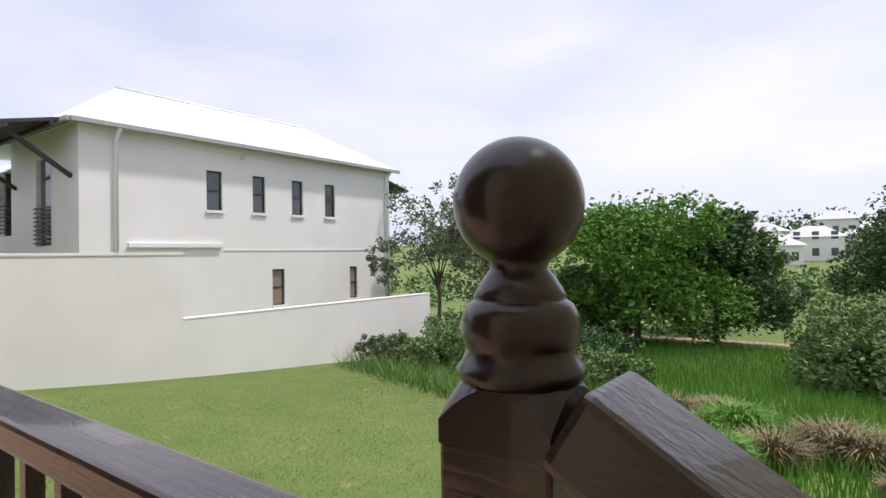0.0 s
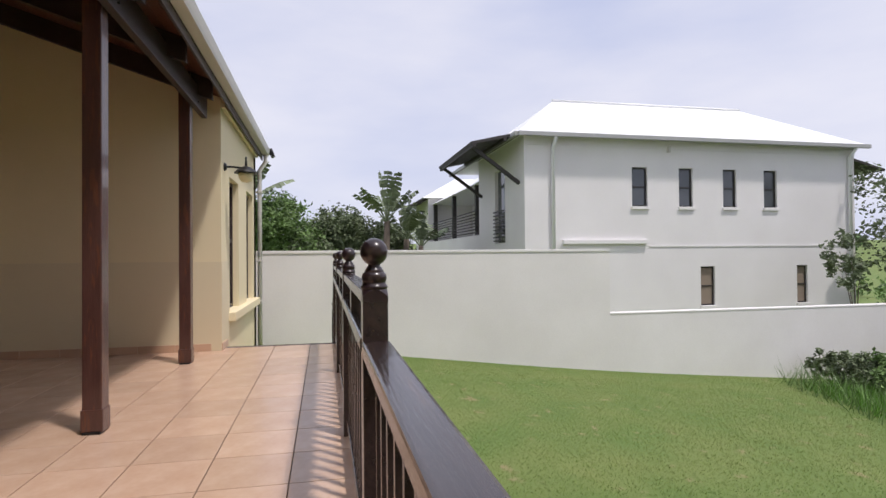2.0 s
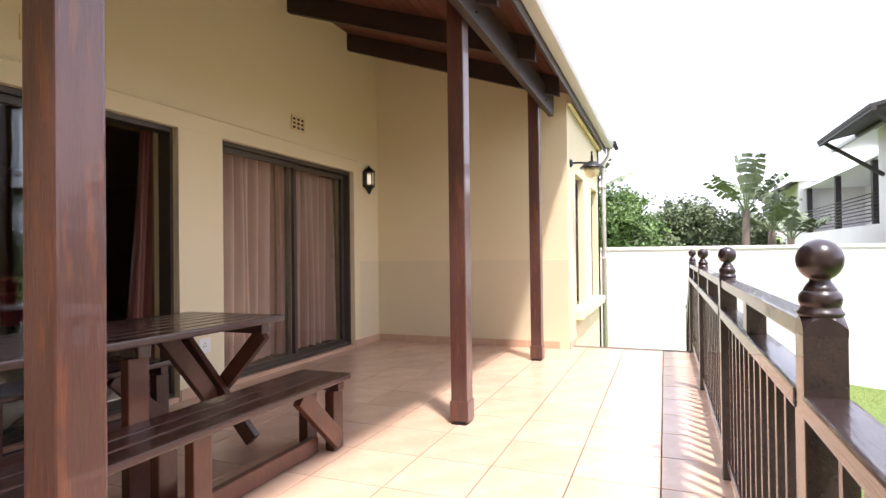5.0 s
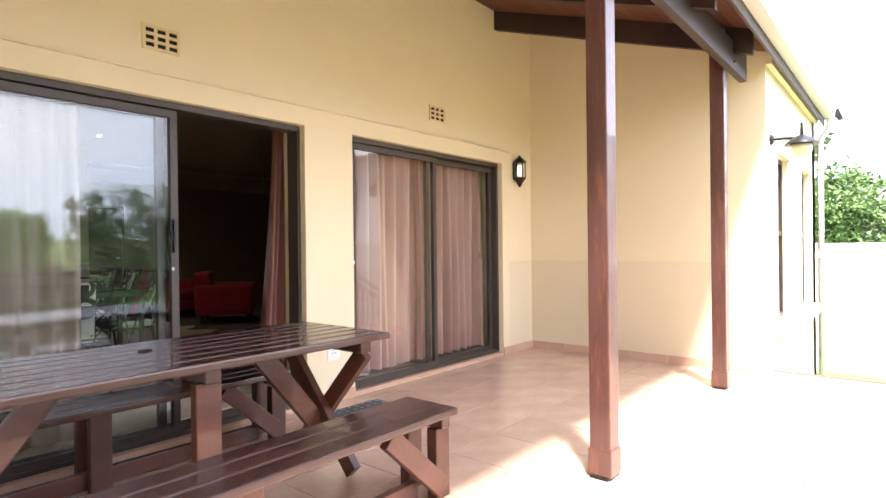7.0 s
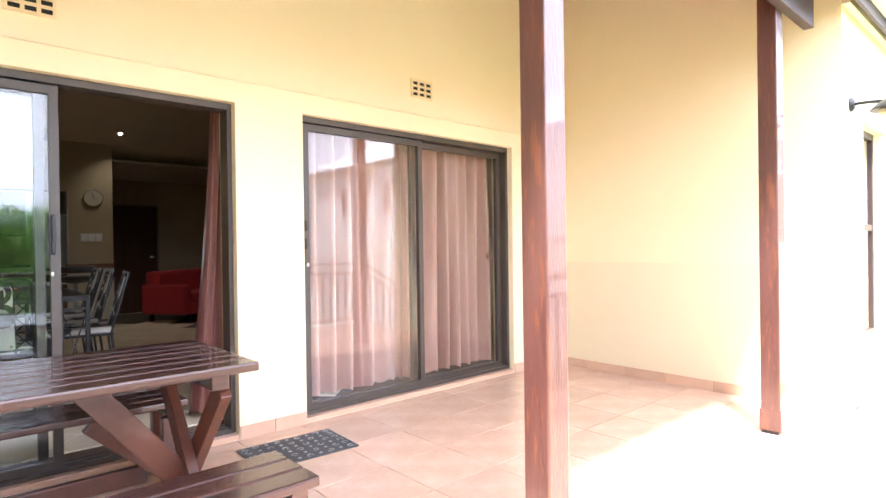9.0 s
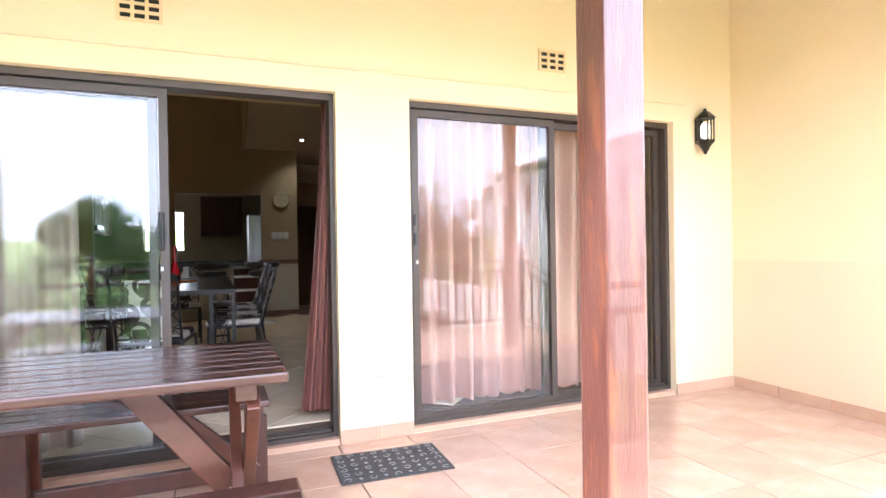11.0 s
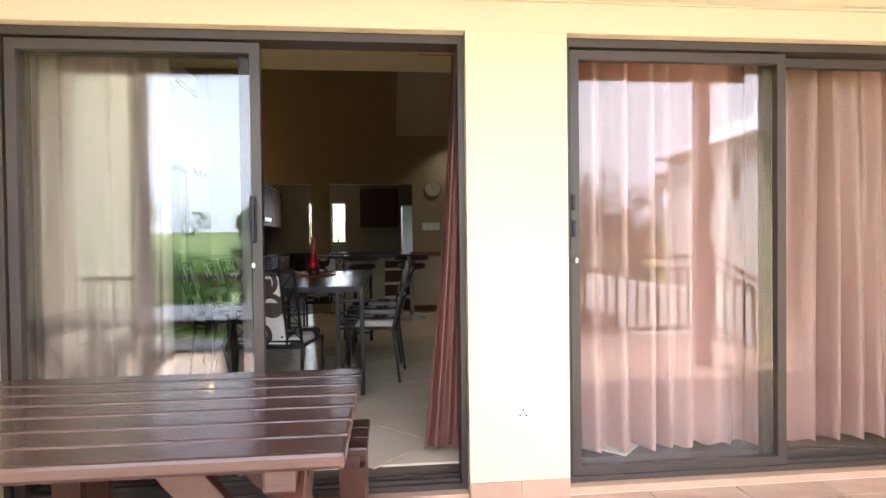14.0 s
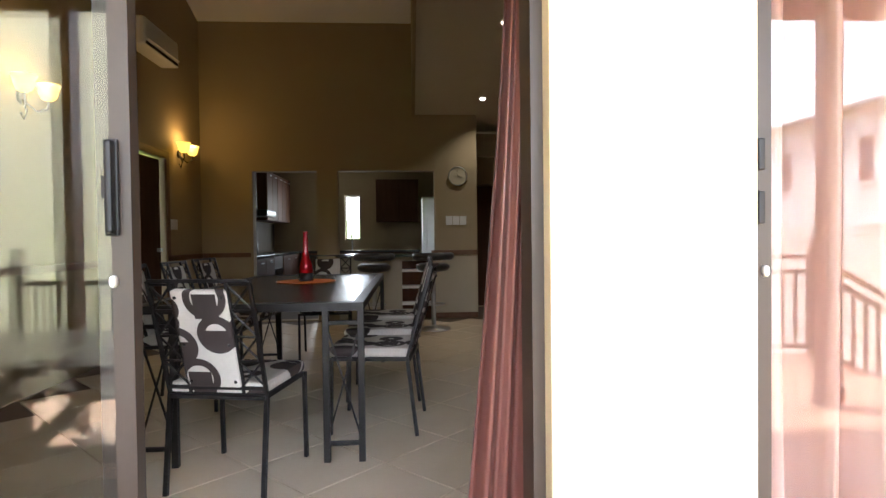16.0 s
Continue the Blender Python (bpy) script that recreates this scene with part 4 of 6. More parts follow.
CX = 0.22
slab([(CX, -0.25, 3.8), (LEFT_X, -0.25, 3.8), (LEFT_X, -3.6, 4.95), (CX, -3.6, 4.95)])
slab([(CX, -3.6, 4.95), (LEFT_X, -3.6, 4.95), (LEFT_X, BACK_Y, 4.62), (CX, BACK_Y, 4.62)])
slab([(RIGHT_X, -0.25, 3.8), (CX, -0.25, 3.8), (CX, -2.9, 4.0), (RIGHT_X, -2.9, 4.0)])
slab([(RIGHT_X, -2.9, 4.0), (CX, -2.9, 4.0), (CX, -7.7, 2.4), (RIGHT_X, -7.7, 2.4)])
slab([(RIGHT_X, KITCHEN_Y, 2.6), (LEFT_X, KITCHEN_Y, 2.6), (LEFT_X, BACK_Y - 0.15, 2.6), (RIGHT_X, BACK_Y - 0.15, 2.6)])
tagged(part("ceiling_inside", bm, M_IN_CEIL), "vaulted cream ceiling", "ceiling", kind="structure")
# ceiling cream made yellower and brighter: sunlight bounced off the floor, put into the colour
M_SOFFIT_LIT = material("cream_soffit_with_floor_bounce", (0.76, 0.62, 0.36), (0.7, 0.56, 0.32), rough=0.8, scale=1.5)
tagged(box_part("ceiling_soffit", (RIGHT_X, -1.77, 2.46), (LEFT_X, -0.266, 2.49), M_SOFFIT_LIT, bevel=0), "flat cream soffit just inside the doors", "ceiling", kind="structure")
tagged(box_part("wall_bulkhead", (RIGHT_X, -1.768, 2.49), (LEFT_X, -1.71, 4.2), M_IN_WALL, bevel=0), "tan bulkhead above the soffit", "wall", kind="structure")
bm = bmesh.new()
cheek = [(CX - 0.02, BACK_Y, 2.8), (CX - 0.02, -2.9, 3.95), (CX - 0.02, -2.9, 4.9), (CX - 0.02, BACK_Y, 4.9)]
ca = [bm.verts.new(p) for p in cheek]
cb = [bm.verts.new((p[0] + 0.04, p[1], p[2])) for p in cheek]
bm.faces.new(ca), bm.faces.new(cb[::-1])
for i in range(4):
    bm.faces.new((ca[i], ca[(i + 1) % 4], cb[(i + 1) % 4], cb[i]))
tagged(part("wall_cheek", bm, M_IN_WALL), "tan cheek wall where the ceiling changes height", "wall", kind="structure")

# door to the side room and the dark passage door
for n, (lo, hi, label) in enumerate((((LEFT_X + 0.05, -5.28, INSIDE), (LEFT_X + 0.09, -4.47, 2.08), "brown timber interior door in the dining wall"),
                                     ((-1.59, -7.7, INSIDE), (-0.75, -7.66, 1.98), "dark red-brown timber door at the end of the passage")), 3):
    d = thing(f"door_{n}", label, "door", kind="structure")
    box_part("panel", lo, hi, M_CABINET, d, 0.004)
    hx = (lo[0] - 0.03, lo[1] + 0.08) if n == 3 else (lo[0] + 0.08, hi[1] + 0.02)
    box_part("door_handle", (hx[0] - 0.02, hx[1] - 0.02, 1.05), (hx[0] + 0.04, hx[1] + 0.02, 1.09), M_STEEL, d, 0.006)
bm = bmesh.new()
add_wall(bm, (-5.38, -4.37), (INSIDE, 2.18), LEFT_X - 0.02, LEFT_X - 0.002, [(-5.3, -4.45, INSIDE, 2.1)], axis="y")
tagged(part("trim_door_frame", bm, M_WOOD_TRIM), "brown timber door frame", "trim", kind="structure")
for n, (a, b, c0, d0) in enumerate((K_WIN, (1.96, 2.1, 1.15, 2.05)), 3):
    win = thing(f"window_{n}", "narrow kitchen window in a dark frame", "window", kind="structure")
    bm = bmesh.new()
    add_wall(bm, (a, b), (c0, d0), KITCHEN_Y - 0.1, KITCHEN_Y - 0.06, [(a + 0.025, b - 0.025, c0 + 0.025, d0 - 0.025)])
    part("window_frame", bm, M_ALU, win)
    box_part("pane", (a + 0.025, KITCHEN_Y - 0.083, c0 + 0.025), (b - 0.025, KITCHEN_Y - 0.079, d0 - 0.025), M_GLASS, win, 0).visible_shadow = False


def curtain(x0, x1, y, z0, z1, folds, depth, mat, label, gather=1.0, seed=1, lean=0.0):
    """A hanging cloth with soft uneven folds; gather narrows its top."""
    rnd = random.Random(seed)
    c = thing("curtain", label, "curtain", "curtains inside the doors")
    bm = bmesh.new()
    n, rows = folds * 10, 12
    ph = [rnd.uniform(-1.7, 1.7) for _ in range(folds + 2)]
    am = [rnd.uniform(0.3, 1.3) for _ in range(folds + 2)]
    layers = []
    for off in (0.0, -0.004):
        g = []
        for r in range(rows + 1):
            v = r / rows
            row = []
            for i in range(n + 1):
                u = i / n
                k = u * folds
                a = am[int(k)] * (1 - k % 1) + am[int(k) + 1] * (k % 1)
                p = ph[int(k)] * (1 - k % 1) + ph[int(k) + 1] * (k % 1)
                wave = math.sin(2 * math.pi * k + p) * depth * a * (0.7 + 0.3 * (1 - v)) + 0.25 * depth * math.sin(4.7 * k + 3 * v)
                w = gather + (1 - gather) * (1 - v) ** 1.3
                uu = (1 - (1 - u) * w) if lean == 0 else u * w
                row.append(bm.verts.new((x0 + (x1 - x0) * uu, y + wave + off, z0 + (z1 - z0) * v + (0.012 * math.sin(2 * math.pi * k) if r == 0 else 0))))
            g.append(row)
        layers.append(g)
    for g in layers:
        for r in range(rows):
            for i in range(n):
                bm.faces.new((g[r][i], g[r][i + 1], g[r + 1][i + 1], g[r + 1][i])).smooth = True
    for r in range(rows):
        for i in (0, n):
            bm.faces.new((layers[0][r][i], layers[0][r + 1][i], layers[1][r + 1][i], layers[1][r][i]))
    part("cloth", bm, mat, c)
    bm = bmesh.new()
    add_box(bm, (min(x0, x1), y - 0.03, z1 - 0.01), (max(x0, x1), y + 0.01, z1 + 0.03), 0.004)
    part("heading", bm, mat, c)
    return c


curtain(-1.56, -0.44, -0.31, 0.085, 2.14, 8, 0.075, M_CURTAIN_PALE, "pale mauve satin curtain drawn across the closed door", seed=2)
curtain(-2.57, -1.5, -0.31, 0.085, 2.14, 8, 0.075, M_CURTAIN, "mauve-brown satin curtain drawn across the closed door", seed=5)
curtain(1.38, 2.03, -0.3, 0.1, 2.14, 6, 0.045, M_SHEER, "pale beige curtain behind the sliding leaf", seed=9)
curtain(-0.1, 0.185, -0.36, 0.12, 2.14, 4, 0.05, M_CURTAIN_RED, "gathered wine-mauve satin curtain beside the open door", gather=0.42, seed=3, lean=1)

pull = thing("curtain_pull", "turned wooden knob on a curtain cord", "curtain pull", at=(-2.545, -0.25, 1.1))
bm = bmesh.new()
add_lathe(bm, [(0.006, -0.035), (0.016, -0.025), (0.02, 0.0), (0.014, 0.025), (0.006, 0.035)], None, 14)
part("knob", bm, M_WOOD_TRIM, pull)
bm = bmesh.new()
add_tube(bm, [(0, 0, 0.03), (0.0, 0.0, 1.03)], 0.003, seg=6)
add_tube(bm, [(0, 0, -0.03), (0.0, 0.0, -0.95)], 0.003, seg=6)
part("cord", bm, M_IN_LOW, pull)

# indoor floor tiles, laid on the diagonal
bm = bmesh.new()
TS = 0.45
add_box(bm, (-TS / 2 + 0.0045, -TS / 2 + 0.0045, -0.012), (TS / 2 - 0.0045, TS / 2 - 0.0045, 0), 0.0015)
in_me = mesh_of(bm, "floor_tile", M_IN_TILE)
half = TS / math.sqrt(2)
for i in range(-4, 11):
    for j in range(0, 22):
        x, y = i * half * 1.0 * 1 - 0.2, -0.55 - j * half
        if (i + j) % 2 == 0 and -1.4 < x < 2.75 and y > -6.1:
            piece("floor_tile", in_me, floor_in, pose(x, y, INSIDE, 0, 0, 45))
bm = bmesh.new()   # cut tiles along the threshold
cut = [(-half + 0.034, -0.03), (half - 0.034, -0.03), (0.0, -half + 0.006)]
lo3, hi3 = [bm.verts.new((x, y, -0.012)) for x, y in cut], [bm.verts.new((x, y, 0.0)) for x, y in cut]
bm.faces.new(lo3), bm.faces.new(hi3)
for i in range(3):
    bm.faces.new((lo3[i], lo3[(i + 1) % 3], hi3[(i + 1) % 3], hi3[i]))
cut_me = mesh_of(bm, "floor_tile", M_IN_TILE)
for i in range(1, 9, 2):
    piece("floor_tile", cut_me, floor_in, pose(i * half - 0.2, -0.55 + half, INSIDE))

# ---- dining set ----
def dining_chair(m):
    c = thing("dining_chair", "black iron dining chair with ring-patterned cushions", "chair", "chairs round the dining table")
    w, d, sh, bh = 0.44, 0.45, 0.43, 0.925
    for sx in (-1, 1):
        bm = bmesh.new()
        add_bar(bm, (sx * w / 2, d / 2, 0), (sx * w / 2, d / 2 - 0.01, sh), 0.02, 0.02, 0.003)
        part("leg", bm, M_IRON, c)
        bm = bmesh.new()
        add_bar(bm, (sx * w / 2, -d / 2 - 0.03, 0), (sx * w / 2, -d / 2 + 0.02, sh), 0.02, 0.02, 0.003)
        part("leg", bm, M_IRON, c)
    bm = bmesh.new()   # back frame with crossed panels on both sides of the pad
    lean = lambda z: -d / 2 + 0.02 - 0.14 * (z - sh) / (bh - sh)
    q = lambda x, z: (x, lean(z), z)
    for x in (-w / 2, -w / 2 + 0.1, w / 2 - 0.1, w / 2):
        add_bar(bm, q(x, sh), q(x, bh), 0.016, 0.016, 0.002)
    for z in (sh, sh + 0.03, bh):
        add_bar(bm, q(-w / 2, z), q(w / 2, z), 0.016, 0.016, 0.002)
    for s in (-1, 1):
        xa, xb = s * (w / 2 - 0.1), s * w / 2
        for k in range(4):
            za, zb = sh + 0.04 + k * 0.11, sh + 0.04 + (k + 1) * 0.11
            add_bar(bm, q(xa, za), q(xb, zb), 0.008, 0.008, 0.001), add_bar(bm, q(xb, za), q(xa, zb), 0.008, 0.008, 0.001)
            add_bar(bm, q(xa, zb), q(xb, zb), 0.01, 0.01, 0.001)
    part("back_frame", bm, M_IRON, c)
    bm = bmesh.new()
    add_box(bm, (-w / 2 + 0.1, -0.018, 0.04), (w / 2 - 0.1, 0.018, bh - sh - 0.015), 0.012, Matrix.Translation((0, -d / 2 + 0.02, sh)) @ pose(0, 0, 0, 16.2))
    part("back_pad", bm, M_PRINT, c, "white and dark ring-patterned pad")
    for sx in (-1, 1):
        for z in (0.07, 0.24, bh - sh - 0.045):
            bm = bmesh.new()
            add_lathe(bm, [(0.008, 0), (0.007, 0.004), (0.003, 0.006)], Matrix.Translation((0, -d / 2 + 0.02, sh)) @ pose(0, 0, 0, 16.2) @ pose(sx * (w / 2 - 0.12), -0.017, z, 90), 10)
            part("stud", bm, M_IRON, c)
    bm = bmesh.new()
    add_box(bm, (-w / 2, -d / 2, sh - 0.02), (w / 2, d / 2, sh), 0.004)
    part("seat_frame", bm, M_IRON, c)
    bm = bmesh.new()
    add_box(bm, (-w / 2 + 0.005, -d / 2 + 0.01, sh), (w / 2 - 0.005, d / 2 + 0.02, sh + 0.055), 0.022)
    part("seat", bm, M_PRINT, c, "white and dark ring-patterned cushion")
    c.matrix_basis = m
    return c


first_chair = dining_chair(pose(1.09, -1.44, INSIDE, 0, 0, 169))
for x, y, a in ((0.5, -2.11, -97), (0.49, -2.75, -93), (1.78, -2.62, 94), (1.76, -3.2, 90), (1.75, -3.78, 86), (1.08, -4.05, 4), (0.48, -3.38, -90)):
    copy_thing(first_chair, pose(x, y, INSIDE, 0, 0, a))

dt = thing("dining_table", "black iron dining table with a dark glazed top", "table")
dx0, dx1, dy0, dy1, dh = 0.53, 1.62, -3.75, -1.52, INSIDE + 0.78
box_part("tabletop", (dx0 + 0.05, dy0 + 0.05, dh - 0.03), (dx1 - 0.05, dy1 - 0.05, dh - 0.004), M_SLATE, dt, 0.003)
bm = bmesh.new()
add_wall(bm, (dx0, dx1), (dy0, dy1), dh - 0.04, dh, [(dx0 + 0.05, dx1 - 0.05, dy0 + 0.05, dy1 - 0.05)])
bmesh.ops.transform(bm, matrix=Matrix(((1, 0, 0, 0), (0, 0, 1, 0), (0, 1, 0, 0), (0, 0, 0, 1))), verts=bm.verts)
part("top_frame", bm, M_IRON, dt)
for y in (dy0 + 0.02, dy1 - 0.02):
    for xa, xb in ((dx0 + 0.015, dx0 + 0.185), (dx1 - 0.185, dx1 - 0.015)):
        bm = bmesh.new()
        for x in (xa, xb):
            add_bar(bm, (x, y, INSIDE), (x, y, dh - 0.04), 0.032, 0.032, 0.003)
        for z in (INSIDE + 0.09, dh - 0.1):
            add_bar(bm, (xa, y, z), (xb, y, z), 0.02, 0.02, 0.002)
        add_bar(bm, (xa, y, INSIDE + 0.1), (xb, y, dh - 0.1), 0.009, 0.009, 0.001), add_bar(bm, (xb, y, INSIDE + 0.1), (xa, y, dh - 0.1), 0.009, 0.009, 0.001)
        part("leg", bm, M_IRON, dt)
cloth = thing("table_cloth", "round orange cloth on the dining table", "cloth", at=(1.06, -2.95, dh))
bm = bmesh.new()
add_lathe(bm, [(0.21, 0), (0.215, 0.002), (0.21, 0.004)], None, 28)
part("cloth", bm, M_ORANGE, cloth)
vase = thing("bottle_vase", "tall glossy red bottle vase on the orange cloth", "vase", at=(1.06, -2.95, dh + 0.004))
bm = bmesh.new()
add_lathe(bm, [(0.05, 0), (0.055, 0.01), (0.054, 0.06)], None, 24)
part("foot", bm, M_STONE, vase)
bm = bmesh.new()
add_lathe(bm, [(0.053, 0.06), (0.045, 0.12), (0.028, 0.17), (0.02, 0.22), (0.017, 0.33), (0.019, 0.36), (0.016, 0.362)], None, 24)
part("body", bm, M_RED_GLASS, vase)

# ---- living side ----
def red_seat(name, label, x, y, w, turn):
    s = thing(name, label, name.split("_")[1], at=(x, y, INSIDE))
    s.rotation_euler.z = radians(turn)
    box_part("base", (-w / 2, -0.4, 0.12), (w / 2, 0.4, 0.3), M_RED, s, 0.03)
    box_part("backrest", (-w / 2, -0.45, 0.28), (w / 2, -0.22, 0.78), M_RED, s, 0.06)
    box_part("arm", (-w / 2 - 0.12, -0.42, 0.12), (-w / 2, 0.4, 0.58), M_RED, s, 0.05)
    box_part("arm", (w / 2, -0.42, 0.12), (w / 2 + 0.12, 0.4, 0.58), M_RED, s, 0.05)
    box_part("seat_cushion", (-w / 2 + 0.01, -0.24, 0.3), (w / 2 - 0.01, 0.4, 0.44), M_RED, s, 0.04)
    for sx in (-1, 1):
        for sy in (-1, 1):
            box_part("leg", (sx * w / 2 - 0.025, sy * 0.33 - 0.025, 0), (sx * w / 2 + 0.025, sy * 0.33 + 0.025, 0.12), M_IRON, s, 0.004)


red_seat("red_sofa", "red upholstered sofa in the dim living area", -1.8, -6.2, 1.3, 35)
red_seat("red_armchair", "red upholstered armchair in the dim living area", -2.1, -4.9, 0.62, 55)

# ---- wall fittings indoors ----
def sconce(y, z):
    s = thing("wall_sconce", "iron wall lamp with two glowing amber glass shades", "wall lamp", at=(LEFT_X, y, z))
    bm = bmesh.new()
    add_lathe(bm, [(0.035, 0), (0.05, 0.01), (0.03, 0.025)], pose(0, 0, 0, 0, -90), 16)
    add_tube(bm, [(-0.02, 0, -0.02), (-0.05, 0, -0.09), (-0.03, 0, -0.16), (-0.01, 0, -0.11)], 0.008)
    part("back_plate", bm, M_IRON, s)
    for k, dy in enumerate((-0.13, 0.13)):
        bm = bmesh.new()
        add_tube(bm, [(-0.02, 0, -0.02), (-0.08, dy * 0.5, -0.09), (-0.12, dy * 0.9, -0.06), (-0.12, dy, 0.0)], 0.008)
        part("arm", bm, M_IRON, s)
        bm = bmesh.new()
        add_lathe(bm, [(0.025, 0.0), (0.05, 0.02), (0.062, 0.05), (0.066, 0.085), (0.082, 0.115), (0.078, 0.118), (0.06, 0.085), (0.02, 0.02)], pose(-0.12, dy, 0.0), 20)
        part("shade", bm, M_SCONCE, s, "glowing amber glass shade")
    lamp = new("sconce_light", bpy.data.lights.new("sconce_light", "POINT"))
    lamp.data.energy, lamp.data.color, lamp.data.shadow_soft_size = 0.32, (1.0, 0.6, 0.2), 0.06
    lamp.location = (LEFT_X - 0.16, y, z + 0.17)


sconce(-5.68, 2.2), sconce(-2.95, 2.2)
ac = thing("air_conditioner", "white split air conditioner high on the dining wall", "air conditioner", at=(LEFT_X, -4.85, 3.22))
bm = bmesh.new()
add_box(bm, (-0.2, -0.42, -0.13), (-0.001, 0.42, 0.15), 0.035)
part("body", bm, M_PLASTIC, ac)
bm = bmesh.new()
add_box(bm, (-0.204, -0.38, -0.115), (-0.12, 0.38, -0.085), 0.005)
part("outlet", bm, M_DARK, ac, "dark air outlet")
bm = bmesh.new()
add_box(bm, (-0.21, -0.37, -0.105), (-0.18, 0.37, -0.098), 0.002, pose(0, 0, 0, 0, 10))
part("louvre", bm, M_PLASTIC, ac)
clock = thing("wall_clock", "round wall clock with a pale face", "clock", at=(-0.37, BACK_Y, 2.0))
bm = bmesh.new()
add_lathe(bm, [(0.125, 0), (0.13, 0.02), (0.118, 0.03), (0.115, 0.02)], pose(0, 0, 0, -90), 32)
part("rim", bm, M_STEEL, clock)
bm = bmesh.new()
add_lathe(bm, [(0.116, 0.018), (0.116, 0.022)], pose(0, 0, 0, -90), 32)
part("face", bm, M_IN_LOW, clock)
for a, r in ((200, 0.06), (80, 0.085)):
    bm = bmesh.new()
    add_bar(bm, (0, 0.026, 0), (r * math.cos(radians(a)), 0.026, r * math.sin(radians(a))), 0.008, 0.003, 0)
    part("clock_hand", bm, M_BLACK, clock)


def switch_plate(m, gangs):
    s = thing("light_switch", "white plastic light switch plate", "switch", "switch plates indoors")
    for k in range(gangs):
        box_part("plate", (-0.06 + 0.095 * k, 0, -0.06), (0.028 + 0.095 * k, 0.009, 0.06), M_PLASTIC, s, 0.003)
        box_part("rocker", (-0.03 + 0.095 * k, 0.009, -0.022), (-0.002 + 0.095 * k, 0.014, 0.022), M_PLASTIC, s, 0.002)
    s.matrix_basis = m


switch_plate(pose(-0.42, BACK_Y, 1.4), 3)
switch_plate(pose(LEFT_X, -5.55, 1.36, 0, 0, 90), 2)
for x, y in ((-0.67, -6.01), (-0.725, -4.64), (-2.0, -5.0)):
    z = 4.0 + (y + 2.9) / 3.0
    dl = thing("downlight", "small recessed ceiling downlight, lit", "downlight", "ceiling downlights", at=(x, y, z - 0.014))
    bm = bmesh.new()
    add_lathe(bm, [(0.045, 0), (0.045, 0.01)], pose(0, 0, 0, 18), 16)
    part("rim", bm, M_PLASTIC, dl)
    bm = bmesh.new()
    add_lathe(bm, [(0.03, -0.004), (0.03, 0.0)], pose(0, 0, 0, 18), 16)
    part("lens", bm, M_DOWN, dl)
    spot = new("downlight_beam", bpy.data.lights.new("downlight_beam", "SPOT"))
    spot.data.energy, spot.data.color, spot.data.spot_size, spot.data.spot_blend, spot.data.shadow_soft_size = 1.6, (1.0, 0.9, 0.75), radians(110), 0.8, 0.03
    spot.location = (x, y, z - 0.04)

# ---- kitchen ----
for a, b, c0, d0 in (K_WIN, (1.96, 2.1, 1.15, 2.05)):   # daylight in the kitchen windows
    day = new("window_daylight", bpy.data.lights.new("window_daylight", "AREA"))
    day.data.shape, day.data.size, day.data.size_y, day.data.energy, day.data.color = "RECTANGLE", b - a, d0 - c0, 0.8, (0.92, 0.97, 1.0)
    day.matrix_world = look(((a + b) / 2, KITCHEN_Y - 0.03, (c0 + d0) / 2), ((a + b) / 2, 0, (c0 + d0) / 2))
tagged(box_part("trim_bar_top", (-0.02, BACK_Y - 0.4, 0.92), (1.26, BACK_Y + 0.25, 0.955), M_STONE, bevel=0.006), "black granite breakfast bar top", "worktop", kind="structure")
bar = thing("bottle_rack", "dark shelf rack with white shelf edges under the bar", "shelf", at=(0.2, BACK_Y + 0.007, INSIDE))
box_part("back_board", (-0.22, 0, 0), (0.2, 0.01, 0.78), M_CABINET, bar, 0.002)
for z in (0.2, 0.42, 0.64):
    box_part("shelf", (-0.22, 0.01, z), (0.2, 0.16, z + 0.035), M_PLASTIC, bar, 0.003)


def cabinet(name, lo, hi, doors, axis, label, handle=True, mat=None):
    """A cabinet unit whose fronts face +y (axis y) or -x (axis x)."""
    c = thing(name, label, "cabinet", "kitchen cabinets")
    box_part("body", lo, hi, mat or M_CABINET, c, 0.003)
    n = doors
    for k in range(n):
        if axis == "y":
            w = (hi[0] - lo[0]) / n
            a, b = lo[0] + k * w + 0.006, lo[0] + (k + 1) * w - 0.006
            dr = box_part("door", (a, hi[1], lo[2] + 0.01), (b, hi[1] + 0.018, hi[2] - 0.01), mat or M_CABINET, c, 0.004)
            box_part("panel", (a + 0.05, hi[1] + 0.018, lo[2] + 0.06), (b - 0.05, hi[1] + 0.024, hi[2] - 0.06), mat or M_CABINET, dr, 0.004)
        else:
            w = (hi[1] - lo[1]) / n
            a, b = lo[1] + k * w + 0.006, lo[1] + (k + 1) * w - 0.006
            dr = box_part("door", (lo[0] - 0.018, a, lo[2] + 0.01), (lo[0], b, hi[2] - 0.01), mat or M_CABINET, c, 0.004)
            box_part("handle", (lo[0] - 0.045, (a + b) / 2 - 0.06, hi[2] - 0.08), (lo[0] - 0.03, (a + b) / 2 + 0.06, hi[2] - 0.065), M_STEEL, dr, 0.003)


